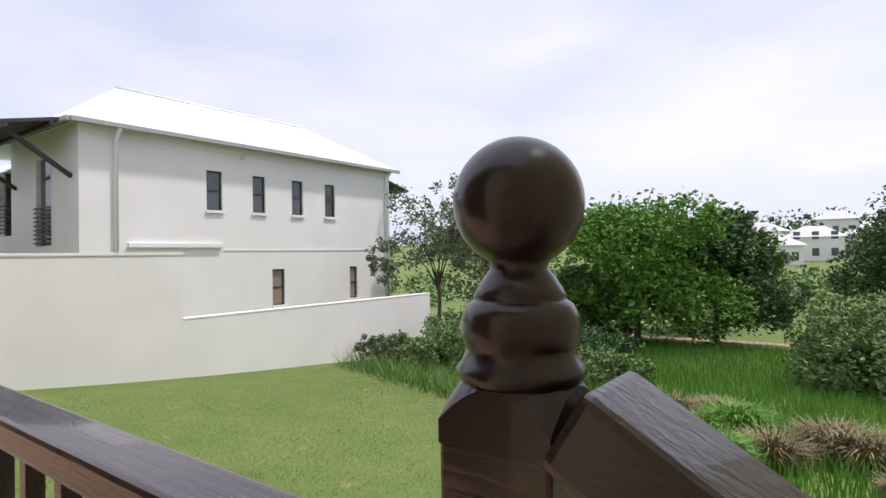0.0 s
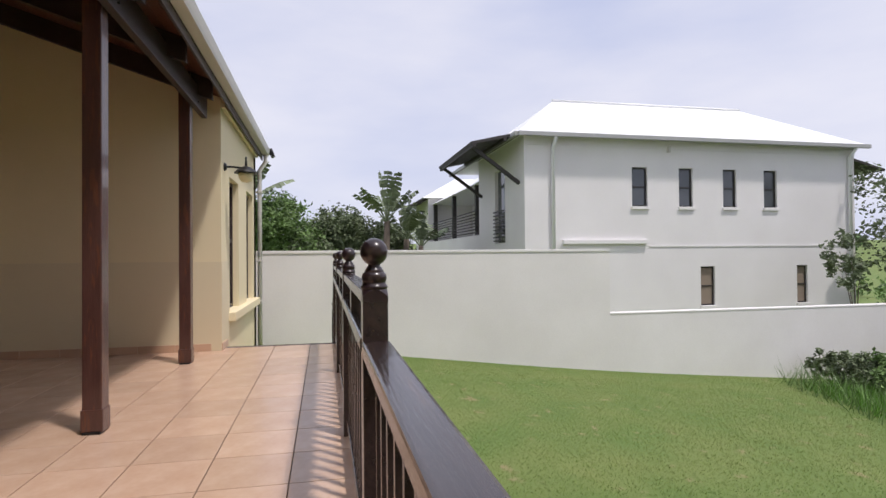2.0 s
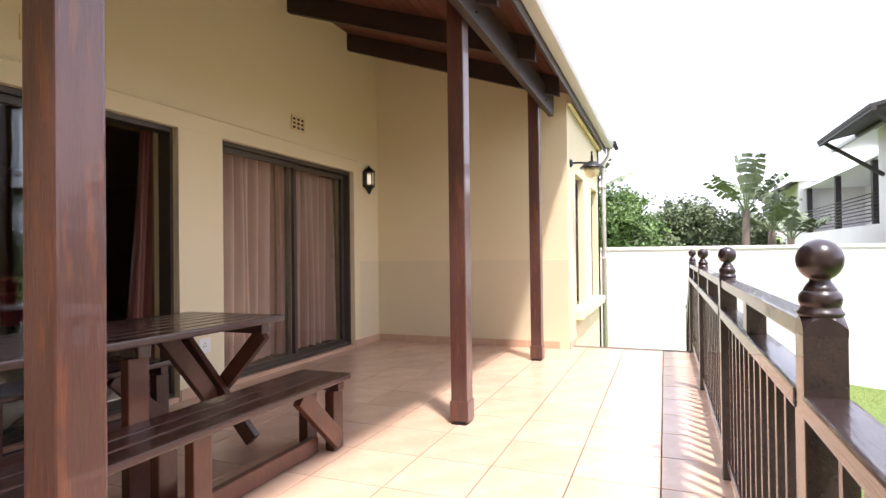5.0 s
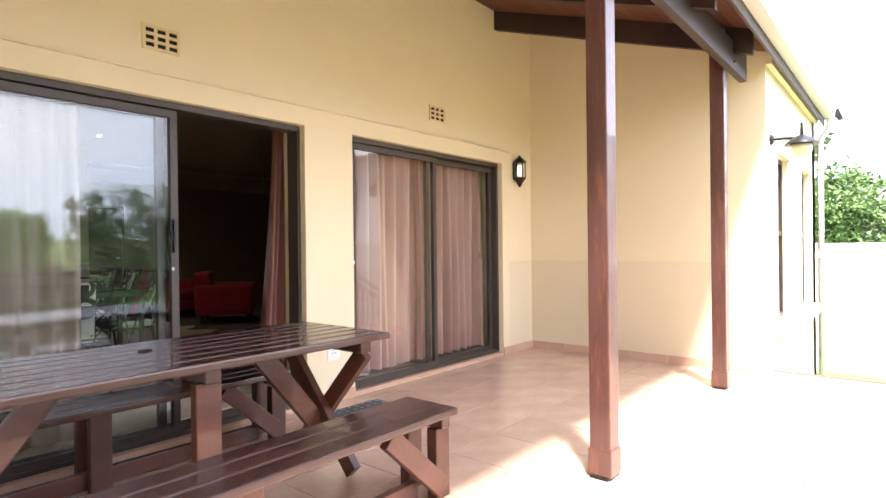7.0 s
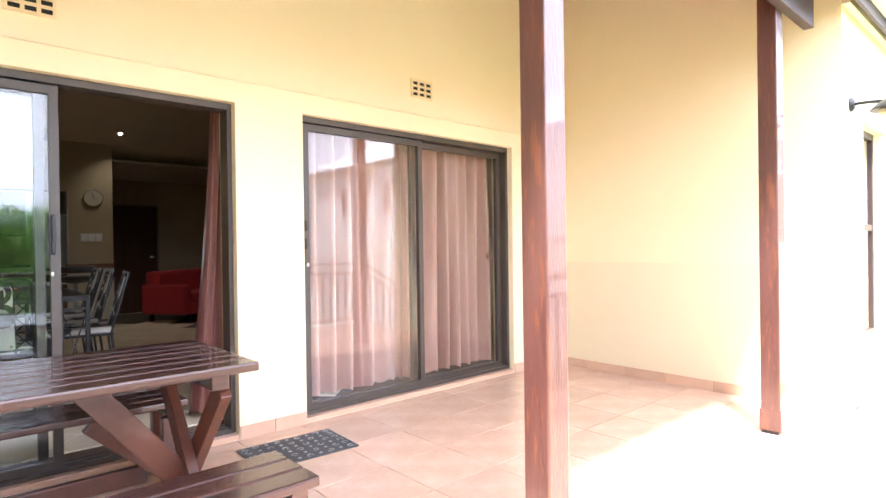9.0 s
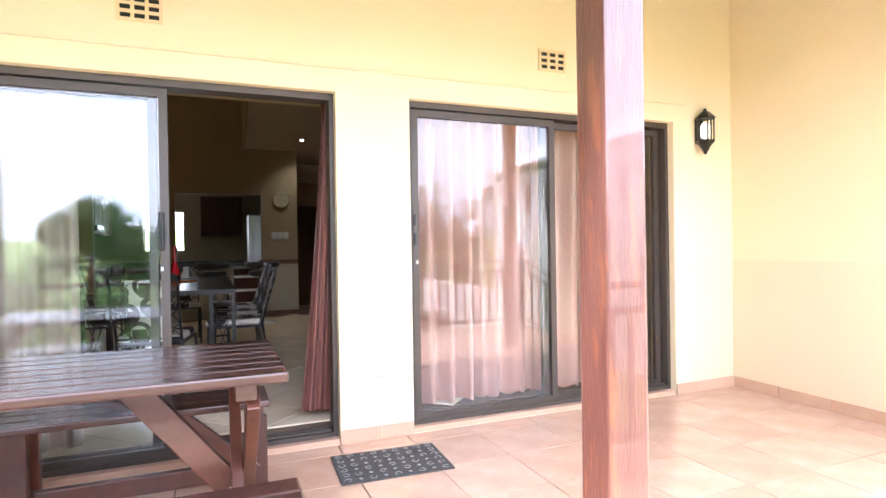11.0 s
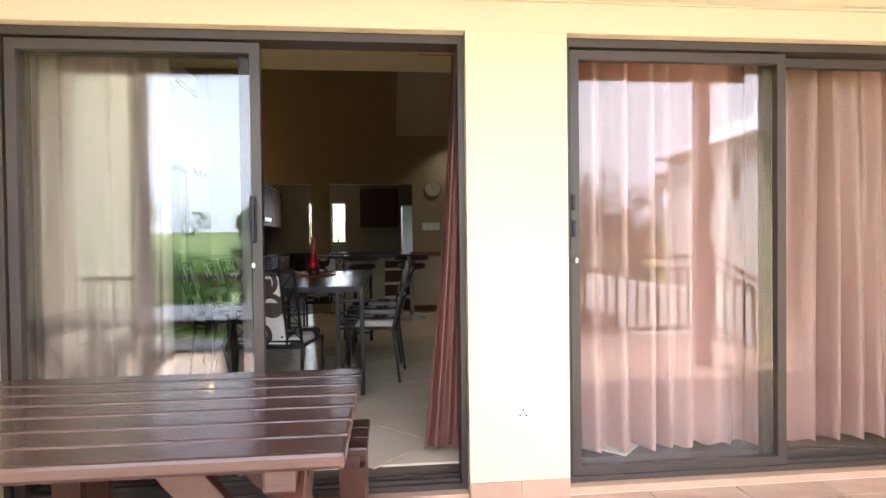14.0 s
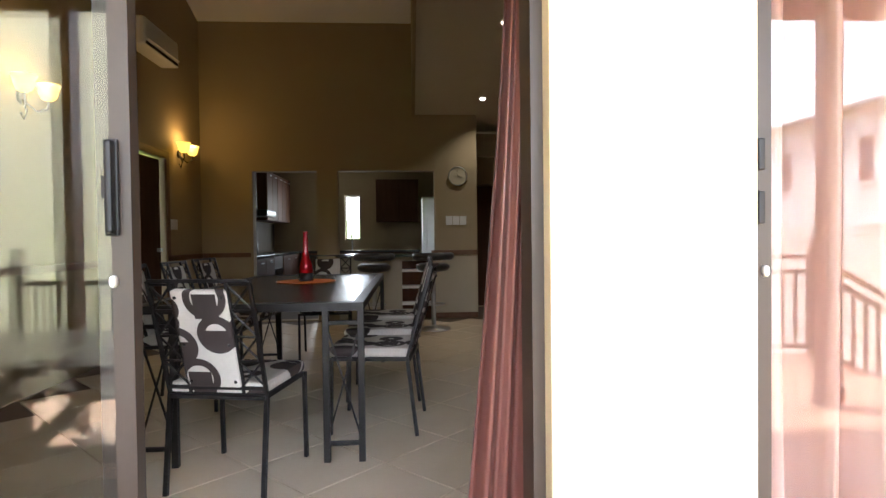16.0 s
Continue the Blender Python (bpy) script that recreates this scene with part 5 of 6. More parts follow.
cabinet("wall_cabinet", (0.1, KITCHEN_Y, 1.5), (0.95, KITCHEN_Y + 0.33, 2.35), 2, "y", "dark wood wall cabinet with two doors")
cabinet("wall_cabinet", (LEFT_X - 0.34, -9.2, 1.5), (LEFT_X, -8.45, 2.35), 2, "x", "dark wood wall cabinet in the kitchen")
cabinet("wall_cabinet", (LEFT_X - 0.34, -10.3, 1.5), (LEFT_X, -9.22, 2.35), 3, "x", "dark wood wall cabinet in the kitchen")
tagged(box_part("trim_backsplash", (LEFT_X - 0.008, -10.38, 0.945), (LEFT_X - 0.001, -6.6, 1.495), material("grey_backsplash_tile", (0.16, 0.15, 0.14), (0.2, 0.19, 0.18), rough=0.25, scale=9), bevel=0), "grey tiled kitchen backsplash", "trim", kind="structure")
cabinet("wall_cabinet", (LEFT_X - 0.34, -7.8, 1.5), (LEFT_X, -7.0, 2.35), 3, "x", "dark wood wall cabinet in the kitchen")
cabinet("base_cabinet", (LEFT_X - 0.6, -10.3, INSIDE), (LEFT_X, -8.45, 0.9), 3, "x", "dark wood base cabinet with steel handles")
cabinet("base_cabinet", (LEFT_X - 0.6, -7.8, INSIDE), (LEFT_X, -6.7, 0.9), 2, "x", "dark wood base cabinet with steel handles")
cabinet("base_cabinet", (0.1, KITCHEN_Y, INSIDE), (2.4, KITCHEN_Y + 0.6, 0.9), 4, "y", "dark wood base cabinet below the kitchen window")
hood = thing("cooker_hood", "black cooker hood with a white control strip above the hob", "cooker hood", at=(LEFT_X - 0.25, -8.12, 1.6))
box_part("canopy", (-0.25, -0.3, -0.05), (0.25, 0.3, 0.05), M_BLACK, hood, 0.01)
box_part("control_strip", (-0.256, -0.28, -0.02), (-0.25, 0.28, 0.03), M_PLASTIC, hood, 0.001)
oven = thing("oven", "steel oven below the hob", "oven", at=(LEFT_X - 0.3, -8.12, INSIDE))
box_part("body", (-0.3, -0.31, 0), (0.3, 0.31, 0.82), M_STEEL, oven, 0.005)
box_part("oven_door", (-0.315, -0.28, 0.12), (-0.3, 0.28, 0.62), M_STONE, oven, 0.004)
for name, lo, hi in (("worktop_side", (LEFT_X - 0.62, -10.38, 0.9), (LEFT_X, -6.65, 0.94)), ("worktop_window", (0.08, KITCHEN_Y, 0.9), (LEFT_X - 0.625, KITCHEN_Y + 0.62, 0.94))):
    tagged(box_part(name, lo, hi, M_STONE, bevel=0.005), "black granite kitchen worktop", "worktop")
kettle = thing("kettle", "black kettle on the worktop", "kettle", at=(2.65, -7.4, 0.94))
bm = bmesh.new()
add_lathe(bm, [(0.08, 0), (0.085, 0.02), (0.07, 0.16), (0.06, 0.2), (0.015, 0.215), (0.015, 0.23)], None, 20)
part("body", bm, M_BLACK, kettle)
bm = bmesh.new()
add_tube(bm, [(0.06, 0, 0.19), (0.12, 0, 0.18), (0.13, 0, 0.1), (0.08, 0, 0.05)], 0.011)
part("handle", bm, M_BLACK, kettle)
tap = thing("kitchen_tap", "chrome swan-neck tap at the kitchen sink", "tap", at=(1.45, KITCHEN_Y + 0.12, 0.94))
bm = bmesh.new()
add_tube(bm, [(0, 0, 0), (0, 0, 0.25), (0, 0.03, 0.31), (0, 0.1, 0.33), (0, 0.16, 0.29), (0, 0.165, 0.24)], 0.012, seg=10)
part("spout", bm, M_STEEL, tap)
fridge = thing("fridge", "tall steel fridge at the end of the kitchen", "fridge", at=(-0.2, -8.1, INSIDE))
box_part("body", (-0.28, -0.33, 0.02), (0.28, 0.3, 1.75), M_STEEL, fridge, 0.012)
box_part("fridge_door", (-0.28, 0.3, 0.05), (0.28, 0.34, 1.74), M_STEEL, fridge, 0.012)
box_part("handle", (0.2, 0.34, 0.8), (0.23, 0.38, 1.4), M_STEEL, fridge, 0.008)


def bar_stool(x, y):
    s = thing("bar_stool", "black bar stool on a chrome pedestal", "stool", "stools at the breakfast bar", at=(x, y, INSIDE))
    bm = bmesh.new()
    add_lathe(bm, [(0.2, 0), (0.2, 0.012), (0.05, 0.035), (0.03, 0.05)], None, 28)
    part("base", bm, M_STEEL, s)
    bm = bmesh.new()
    add_lathe(bm, [(0.027, 0.04), (0.027, 0.7)], None, 14)
    part("pole", bm, M_STEEL, s)
    bm = bmesh.new()
    add_lathe(bm, [(0.05, 0.68), (0.17, 0.7), (0.2, 0.73), (0.2, 0.76), (0.16, 0.785)], None, 28)
    part("seat", bm, M_LEATHER, s)
    bm = bmesh.new()
    add_tube(bm, [(0.21 * math.cos(a), 0.21 * math.sin(a), 0.87) for a in [math.pi * (0.0 + k / 12) for k in range(13)]], 0.045, seg=8)
    part("backrest", bm, M_LEATHER, s)
    bm = bmesh.new()
    add_tube(bm, [(0.13 * math.cos(a), 0.13 * math.sin(a), 0.3) for a in [2 * math.pi * k / 14 for k in range(15)]], 0.009, seg=6)
    part("foot_ring", bm, M_STEEL, s)


bar_stool(0.02, -5.45), bar_stool(0.72, -5.5)

# ---- neighbouring house ----
M_DARKWOOD = material("dark_canopy_timber", (0.03, 0.025, 0.024), (0.05, 0.042, 0.04), rough=0.6, scale=8)
M_PANE = material("dark_window_glass", (0.06, 0.066, 0.075), (0.11, 0.12, 0.135), rough=0.08, scale=0.8, spec=0.8)
M_BLIND = material("tan_window_blind", (0.28, 0.22, 0.17), (0.2, 0.15, 0.11), rough=0.8, scale=3, stretch=(1, 1, 30))
NX, NY0, NY1, EAVE = -12.33, 9.55, 21.6, 4.74
UP = [(13.12, 13.66), (14.78, 15.28), (16.4, 16.9), (17.95, 18.46)]
LOW = [(15.53, 16.05), (19.2, 19.62)]
nb = thing("neighbour_house", "white two-storey house with a white metal hip roof", "house")
bm = bmesh.new()
holes = [(a, b, 2.585, 3.825) for a, b in UP] + [(a, b, -0.6, 0.66) for a, b in LOW]
add_wall(bm, (NY0 + 0.25, NY1), (-3.6, EAVE), NX - 0.25, NX, holes, axis="y")
part("wall", bm, M_NEIGHBOUR, nb)
bm = bmesh.new()
add_wall(bm, (-17.4, NX), (-3.6, EAVE), NY0, NY0 + 0.25, [(-15.3, -14.2, 1.5, 4.0)])
part("wall", bm, M_NEIGHBOUR, nb)
for lo, hi in (((-20.6, NY1 - 0.25, -3.6), (NX - 0.251, NY1, EAVE)), ((-17.4, NY0 + 0.25, -3.6), (-17.2, 13.0, EAVE)), ((-20.6, 13.0, -3.6), (-20.4, NY1 - 0.25, EAVE))):
    box_part("wall", lo, hi, M_NEIGHBOUR, nb, 0)
bm = bmesh.new()   # hip roof
e0, e1, f0, f1, rz = -20.9, NX + 0.3, NY0 - 0.3, NY1 + 0.3, 6.98
low = [bm.verts.new(p) for p in ((e0, f0, EAVE), (e1, f0, EAVE), (e1, f1, EAVE), (e0, f1, EAVE))]
ra, rb = bm.verts.new(((e0 + e1) / 2, f0 + 3.0, rz)), bm.verts.new(((e0 + e1) / 2, f1 - 1.4, rz))
for f in ((low[0], low[1], ra), (low[1], low[2], rb, ra), (low[2], low[3], rb), (low[3], low[0], ra, rb), tuple(low[::-1])):
    bm.faces.new(f)
rf = part("roof", bm, M_WHITE_ROOF, nb)
bm = bmesh.new()
add_tube(bm, [(low_x, y, rz + 0.03) for low_x, y in (((e0 + e1) / 2, f0 + 3.0), ((e0 + e1) / 2, f1 - 1.4))], 0.06, seg=6)
part("ridge_cap", bm, M_WHITE_ROOF, rf)
bm = bmesh.new()
add_box(bm, (e1, f0, EAVE - 0.12), (e1 + 0.1, f1, EAVE + 0.01), 0.01), add_box(bm, (e0, f0 - 0.1, EAVE - 0.12), (e1, f0, EAVE + 0.01), 0.01)
part("gutter", bm, material("grey_gutter", (0.4, 0.4, 0.4), rough=0.5), nb)
for y in (10.45, NY1 - 0.25):
    bm = bmesh.new()
    add_tube(bm, [(e1 + 0.05, y, EAVE - 0.1), (NX + 0.06, y, EAVE - 0.4), (NX + 0.06, y, -2.5)], 0.06, seg=8)
    part("downpipe", bm, M_WHITE_ROOF, nb)
bm = bmesh.new()
add_box(bm, (NX, 10.75, 1.4), (NX + 0.1, 13.6, 1.53), 0.01), add_box(bm, (NX, 13.7, 1.3), (NX + 0.02, NY1, 1.35))
part("ledge", bm, M_NEIGHBOUR, nb)
bm = bmesh.new()
add_box(bm, (NX, 9.6, EAVE - 0.32), (NX + 0.03, NY1, EAVE - 0.24), 0.004)
part("cornice", bm, M_NEIGHBOUR, nb)


def sash(y0, y1, z0, z1, lower):
    w = new("window")
    w.parent = nb
    bm = bmesh.new()
    zm = (z0 + z1) / 2
    add_wall(bm, (y0, y1), (z0, z1), NX - 0.12, NX - 0.07, [(y0 + 0.045, y1 - 0.045, z0 + 0.045, zm - 0.02), (y0 + 0.045, y1 - 0.045, zm + 0.02, z1 - 0.045)], axis="y")
    part("frame", bm, M_DARKWOOD, w)
    for za, zb in ((z0 + 0.045, zm - 0.02), (zm + 0.02, z1 - 0.045)):
        bm = bmesh.new()
        add_box(bm, (NX - 0.105, y0 + 0.045, za), (NX - 0.095, y1 - 0.045, zb))
        part("pane", bm, M_BLIND if lower else M_PANE, w)
    bm = bmesh.new()
    add_box(bm, (NX - 0.08, y0 - 0.04, z0 - 0.1), (NX + 0.06, y1 + 0.04, z0), 0.01)
    part("sill", bm, M_NEIGHBOUR, w)


for a, b in UP:
    sash(a, b, 2.585, 3.825, False)
for a, b in LOW:
    sash(a, b, -0.6, 0.66, True)


def canopy(x0, x1, y, z, out=1.2, fall=0.55):
    c = new("canopy")
    c.parent = nb
    bm = bmesh.new()
    n = 18
    for k in range(n):
        xa, xb = x0 + (x1 - x0) * k / n, x0 + (x1 - x0) * (k + 0.93) / n
        add_bar(bm, ((xa + xb) / 2, y, z), ((xa + xb) / 2, y - out, z - fall), abs(xb - xa), 0.09, 0.0, (0, 0, 1))
    part("canopy_sheet", bm, M_DARKWOOD, c)
    bm = bmesh.new()
    for t in (0.35, 0.95):
        add_bar(bm, (x0, y - out * t, z - fall * t - 0.09), (x1, y - out * t, z - fall * t - 0.09), 0.1, 0.1, 0.0)
    part("purlin", bm, M_DARKWOOD, c)
    for x in (x0 + 0.35, x1 - 0.35):
        bm = bmesh.new()
        add_bar(bm, (x, y, z - 1.5), (x, y - out * 0.95, z - fall - 0.05), 0.1, 0.12, 0.0, (1, 0, 0))
        part("bracket", bm, M_DARKWOOD, c)


canopy(-17.3, NX - 0.1, NY0, 4.8, 1.6, 0.36)
d = new("door")
d.parent = nb
bm = bmesh.new()
add_box(bm, (-15.3, NY0 + 0.12, 1.5), (-14.2, NY0 + 0.17, 4.0))
part("panel", bm, M_PANE, d)
guard = new("guard_rail")
guard.parent = nb
for k in range(9):
    box_part("bar", (-15.35, NY0 - 0.06, 1.55 + 0.125 * k), (-14.15, NY0 - 0.03, 1.6 + 0.125 * k), M_DARKWOOD, guard, 0)
# set-back wing with a balcony
for lo, hi in (((-29.0, 12.4, -3.6), (-17.41, 18.0, 4.08)), ((-29.0, 9.7, -3.6), (-17.41, 12.398, 1.9)), ((-33.5, 9.7, -3.6), (-29.01, 18.0, 4.5))):
    box_part("wall", lo, hi, M_NEIGHBOUR, nb, 0)
bm = bmesh.new()
low = [bm.verts.new(p) for p in ((-29.2, 9.9, 4.1), (-17.45, 9.9, 4.1), (-17.45, 18.5, 4.1), (-29.2, 18.5, 4.1))]
ra, rb = bm.verts.new((-25.5, 13.9, 6.5)), bm.verts.new((-21, 13.9, 6.5))
for f in ((low[0], low[1], rb, ra), (low[1], low[2], rb), (low[2], low[3], ra, rb), (low[3], low[0], ra), tuple(low[::-1])):
    bm.faces.new(f)
part("roof", bm, M_WHITE_ROOF, nb)
for x in (-28.8, -24.0, -19.6):
    bm = bmesh.new()
    add_box(bm, (x - 0.1, 10.0, 1.9), (x + 0.1, 10.2, 4.1))
    part("balcony_post", bm, M_DARKWOOD, nb)
for x0b, x1b in ((-27.5, -25.5), (-23.5, -21.2)):
    bm = bmesh.new()
    add_box(bm, (x0b, 12.36, 1.9), (x1b, 12.4, 4.0))
    part("balcony_door", bm, M_PANE, nb)
bal = new("balcony_rail")
bal.parent = nb
for k in range(8):
    bm = bmesh.new()
    add_tube(bm, [(-28.8, 9.9, 2.05 + 0.13 * k), (-17.5, 9.9, 2.05 + 0.13 * k)], 0.02, seg=5)
    part("bar", bm, M_DARKWOOD, bal)
bm = bmesh.new()   # hip roof of the end block
low = [bm.verts.new(p) for p in ((-33.9, 9.3, 4.5), (-28.7, 9.3, 4.5), (-28.7, 18.3, 4.5), (-33.9, 18.3, 4.5))]
ra, rb = bm.verts.new((-31.3, 11.9, 6.0)), bm.verts.new((-31.3, 15.7, 6.0))
for f in ((low[0], low[1], ra), (low[1], low[2], rb, ra), (low[2], low[3], rb), (low[3], low[0], ra, rb), tuple(low[::-1])):
    bm.faces.new(f)
part("roof", bm, M_WHITE_ROOF, nb)
canopy(-33.4, -29.2, 9.7, 4.5, 1.2, 0.45)
bm = bmesh.new()
add_box(bm, (-31.9, 9.66, 1.5), (-30.8, 9.7, 3.9))
part("door", bm, M_PANE, nb)
canopy_end = new("canopy")   # small canopy seen past the far corner
canopy_end.parent = nb
bm = bmesh.new()
add_bar(bm, (-14.5, NY1, 4.4), (-14.5, NY1 + 1.6, 4.0), 3.9, 0.08, 0.0)
part("canopy_sheet", bm, M_DARKWOOD, canopy_end)
cam_box = new("security_lamp")
cam_box.parent = nb
bm = bmesh.new()
add_box(bm, (NX, 14.35, 4.3), (NX + 0.14, 14.42, 4.5), 0.01)
part("housing", bm, M_GUTTER, cam_box)

# ---- plants ----
def leaf_material(name, a, b, vary=0.45):
    m = material(name, a, b, rough=0.55, scale=0.8, amount=0.9, per_island=vary, spec=0.25)
    p = m.node_tree.nodes["Principled BSDF"]
    p.inputs["Subsurface Weight"].default_value = 0.0
    return m


L_BRIGHT = leaf_material("bright_leaves", (0.15, 0.3, 0.05), (0.085, 0.19, 0.03), 0.5)
L_DARK = leaf_material("dark_leaves", (0.05, 0.11, 0.035), (0.075, 0.145, 0.045))
L_MID = leaf_material("mid_green_leaves", (0.13, 0.215, 0.07), (0.17, 0.25, 0.09), 0.35)
L_OLIVE = leaf_material("olive_leaves", (0.17, 0.205, 0.115), (0.115, 0.15, 0.08), 0.35)
L_PALM = leaf_material("palm_leaves", (0.16, 0.20, 0.12), (0.2, 0.235, 0.15), 0.3)
L_DRY = leaf_material("dry_grass", (0.24, 0.18, 0.10), (0.15, 0.15, 0.06), 0.5)
L_GRASS = leaf_material("grass_blades", (0.15, 0.235, 0.05), (0.235, 0.275, 0.085), 0.22)
L_TALL = leaf_material("tall_green_grass", (0.15, 0.32, 0.05), (0.1, 0.24, 0.035), 0.3)
M_BARK = material("grey_bark", (0.14, 0.11, 0.085), (0.07, 0.055, 0.045), rough=0.9, scale=8, stretch=(3, 3, 0.5), bump=0.6, bump_scale=30)
rng = np.random.default_rng(7)


def leaf_mesh(name, centres, size, mat, droop=0.2, slim=0.5):
    """Many small pointed leaves, each a folded pair of triangles."""
    n = len(centres)
    d = rng.normal(size=(n, 3))
    d[:, 2] = d[:, 2] * 0.6 - droop
    d /= np.linalg.norm(d, axis=1)[:, None]
    s = np.cross(d, rng.normal(size=(n, 3)))
    s /= np.linalg.norm(s, axis=1)[:, None] + 1e-9
    k = size * rng.uniform(0.6, 1.35, (n, 1))
    tip, side = d * k, s * k * slim
    up = np.cross(d, s) * k * 0.12
    v = np.stack([centres - tip * 0.5, centres + side * 0.5 + up, centres + tip * 0.5, centres - side * 0.5 + up], 1).reshape(-1, 3)
    q = np.arange(n)[:, None] * 4
    f = np.concatenate([q + np.array([[0, 1, 2]]), q + np.array([[0, 2, 3]])], 0)
    me = bpy.data.meshes.new(name)
    me.from_pydata(v.tolist(), [], f.tolist())
    me.materials.append(mat)
    return me


def tree(x, y, spread, height, crown_low, leaves, size, mat, label, lobes=9, name="tree", z=None, squash=1.0, trunk=0.14, limbs=True, seed=0, airy=0.5):
    r = np.random.default_rng(seed + 11)
    z = ground_z(x, y) - 0.05 if z is None else z
    t = thing(name, label, "tree" if name == "tree" else "shrub", at=(x, y, z))
    lob = []
    for k in range(lobes):
        a = 2 * math.pi * (k + r.uniform(-0.3, 0.3)) / lobes * 2.4
        rad = spread * math.sqrt((k + 0.5) / lobes) * 0.72
        h = crown_low + (height - crown_low) * r.uniform(0.25, 0.86) * (1.05 - 0.35 * rad / spread)
        lob.append((math.cos(a) * rad, math.sin(a) * rad, h, spread * r.uniform(0.3, 0.5)))
    if limbs:
        bm = bmesh.new()
        add_tube(bm, [(0, 0, 0), (0.05, 0.03, height * 0.2), (-0.04, 0.06, height * 0.42)], trunk, trunk * 0.65)
        part("trunk", bm, M_BARK, t)
        for lx, ly, lz, lr in lob[: max(5, lobes // 2)]:
            bm = bmesh.new()
            add_tube(bm, [(-0.02, 0.04, height * 0.3), (lx * 0.45, ly * 0.45, height * 0.3 + (lz - height * 0.3) * 0.6), (lx, ly, lz)], trunk * 0.45, trunk * 0.1, 6)
            part("limb", bm, M_BARK, t)
    pts = []
    tot = sum(l[3] ** 2 for l in lob)
    for lx, ly, lz, lr in lob:
        m = int(leaves * lr ** 2 / tot)
        twigs = max(6, m // 28)
        u = r.normal(size=(twigs, 3))
        u /= np.linalg.norm(u, axis=1)[:, None]
        u *= lr * (airy + (1 - airy) * r.uniform(0, 1, (twigs, 1))) * r.uniform(0.75, 1.2, (twigs, 1))
        u[:, 2] *= 0.72 * squash
        c = u[r.integers(0, twigs, m)] + r.normal(size=(m, 3)) * lr * 0.13
        pts.append(c + np.array([lx, ly, lz]))
    cr = new("crown", leaf_mesh("crown", np.concatenate(pts), size, mat))
    cr.parent = t
    return t


# garden side, past the lawn
tree(-10.8, 23.0, 2.8, 7.0, 2.6, 4600, 0.17, L_OLIVE, "airy pale-barked tree by the white house", lobes=12, seed=1, airy=0.7, trunk=0.1)
tree(-8.2, 24.0, 3.3, 7.2, 1.2, 9000, 0.18, L_OLIVE, "airy tree beside the boundary wall", lobes=10, seed=2, airy=0.6, trunk=0.1)
tree(-2.8, 24.8, 3.6, 7.2, -0.6, 26000, 0.2, L_BRIGHT, "broad bright green tree at the garden's edge", lobes=14, seed=3, airy=0.65)
tree(-5.8, 26.0, 2.9, 4.4, -0.4, 13000, 0.2, L_MID, "leafy green tree at the garden's edge", lobes=9, seed=13)
tree(-0.6, 27.6, 2.7, 6.5, -0.5, 15000, 0.22, L_DARK, "dark green leafy tree at the garden's edge", lobes=11, seed=4)
tree(-3.4, 33.0, 3.4, 6.8, 0.5, 13000, 0.24, L_DARK, "tall dark tree behind the garden trees", lobes=9, seed=5)
tree(-1.6, 39.0, 2.6, 6.0, 0.2, 9000, 0.26, L_MID, "feathery light green tree beyond the garden", lobes=10, seed=6)
tree(6.4, 33.0, 4.0, 7.6, 0.8, 18000, 0.2, L_DARK, "spreading dark feathery tree", lobes=13, seed=7, squash=0.6)
tree(14.5, 26.0, 4.4, 7.0, 0.2, 14000, 0.2, L_MID, "broad green tree at the garden's edge", lobes=11, seed=17)
tree(4.2, 19.0, 2.2, 2.2, -0.3, 13000, 0.14, L_MID, "loose leafy green shrub on the slope", lobes=12, seed=8, name="shrub", trunk=0.05, airy=0.6)
tree(8.5, 19.0, 2.6, 3.2, -0.2, 12000, 0.15, L_BRIGHT, "loose leafy green shrub on the slope", lobes=10, seed=18, name="shrub", trunk=0.05, airy=0.6)
tree(-9.5, 18.4, 1.4, 3.9, 2.0, 900, 0.16, L_OLIVE, "sparse climber against the white house", lobes=5, seed=9, airy=0.7, trunk=0.04)
for k, (x, y, s, h, mm) in enumerate(((-5.9, 14.3, 0.9, 0.9, L_OLIVE), (-5.1, 14.6, 1.0, 1.1, L_MID), (-4.2, 15.2, 1.1, 1.2, L_MID), (-3.0, 16.2, 1.4, 1.7, L_DARK), (-1.6, 17.0, 1.4, 1.6, L_DARK), (-5.4, 16.4, 1.2, 1.6, L_MID),
                                     (-3.9, 18.6, 1.5, 2.2, L_DARK), (-0.4, 15.4, 1.0, 0.9, L_MID), (-6.2, 20.0, 1.5, 2.4, L_DARK))):
    tree(x, y, s, h, -0.1, 5000, 0.1, mm, "dense low green bush along the lawn's edge", lobes=8, seed=30 + k, name="bush", limbs=False, squash=1.1)
# behind the boundary wall
for k, (x, y, s, h) in enumerate(((-16.5, 2.2, 1.9, 4.4), (-17.5, 4.1, 1.9, 4.0), (-17.0, 0.2, 2.0, 4.5), (-19.5, 5.6, 1.8, 3.9), (-16.0, -2.5, 2.2, 4.4))):
    tree(x, y, s * 1.15, h, 0.3, 15000, 0.15, (L_MID, L_OLIVE, L_MID, L_OLIVE, L_MID)[k], "leafy green tree behind the boundary wall", lobes=10, seed=50 + k)


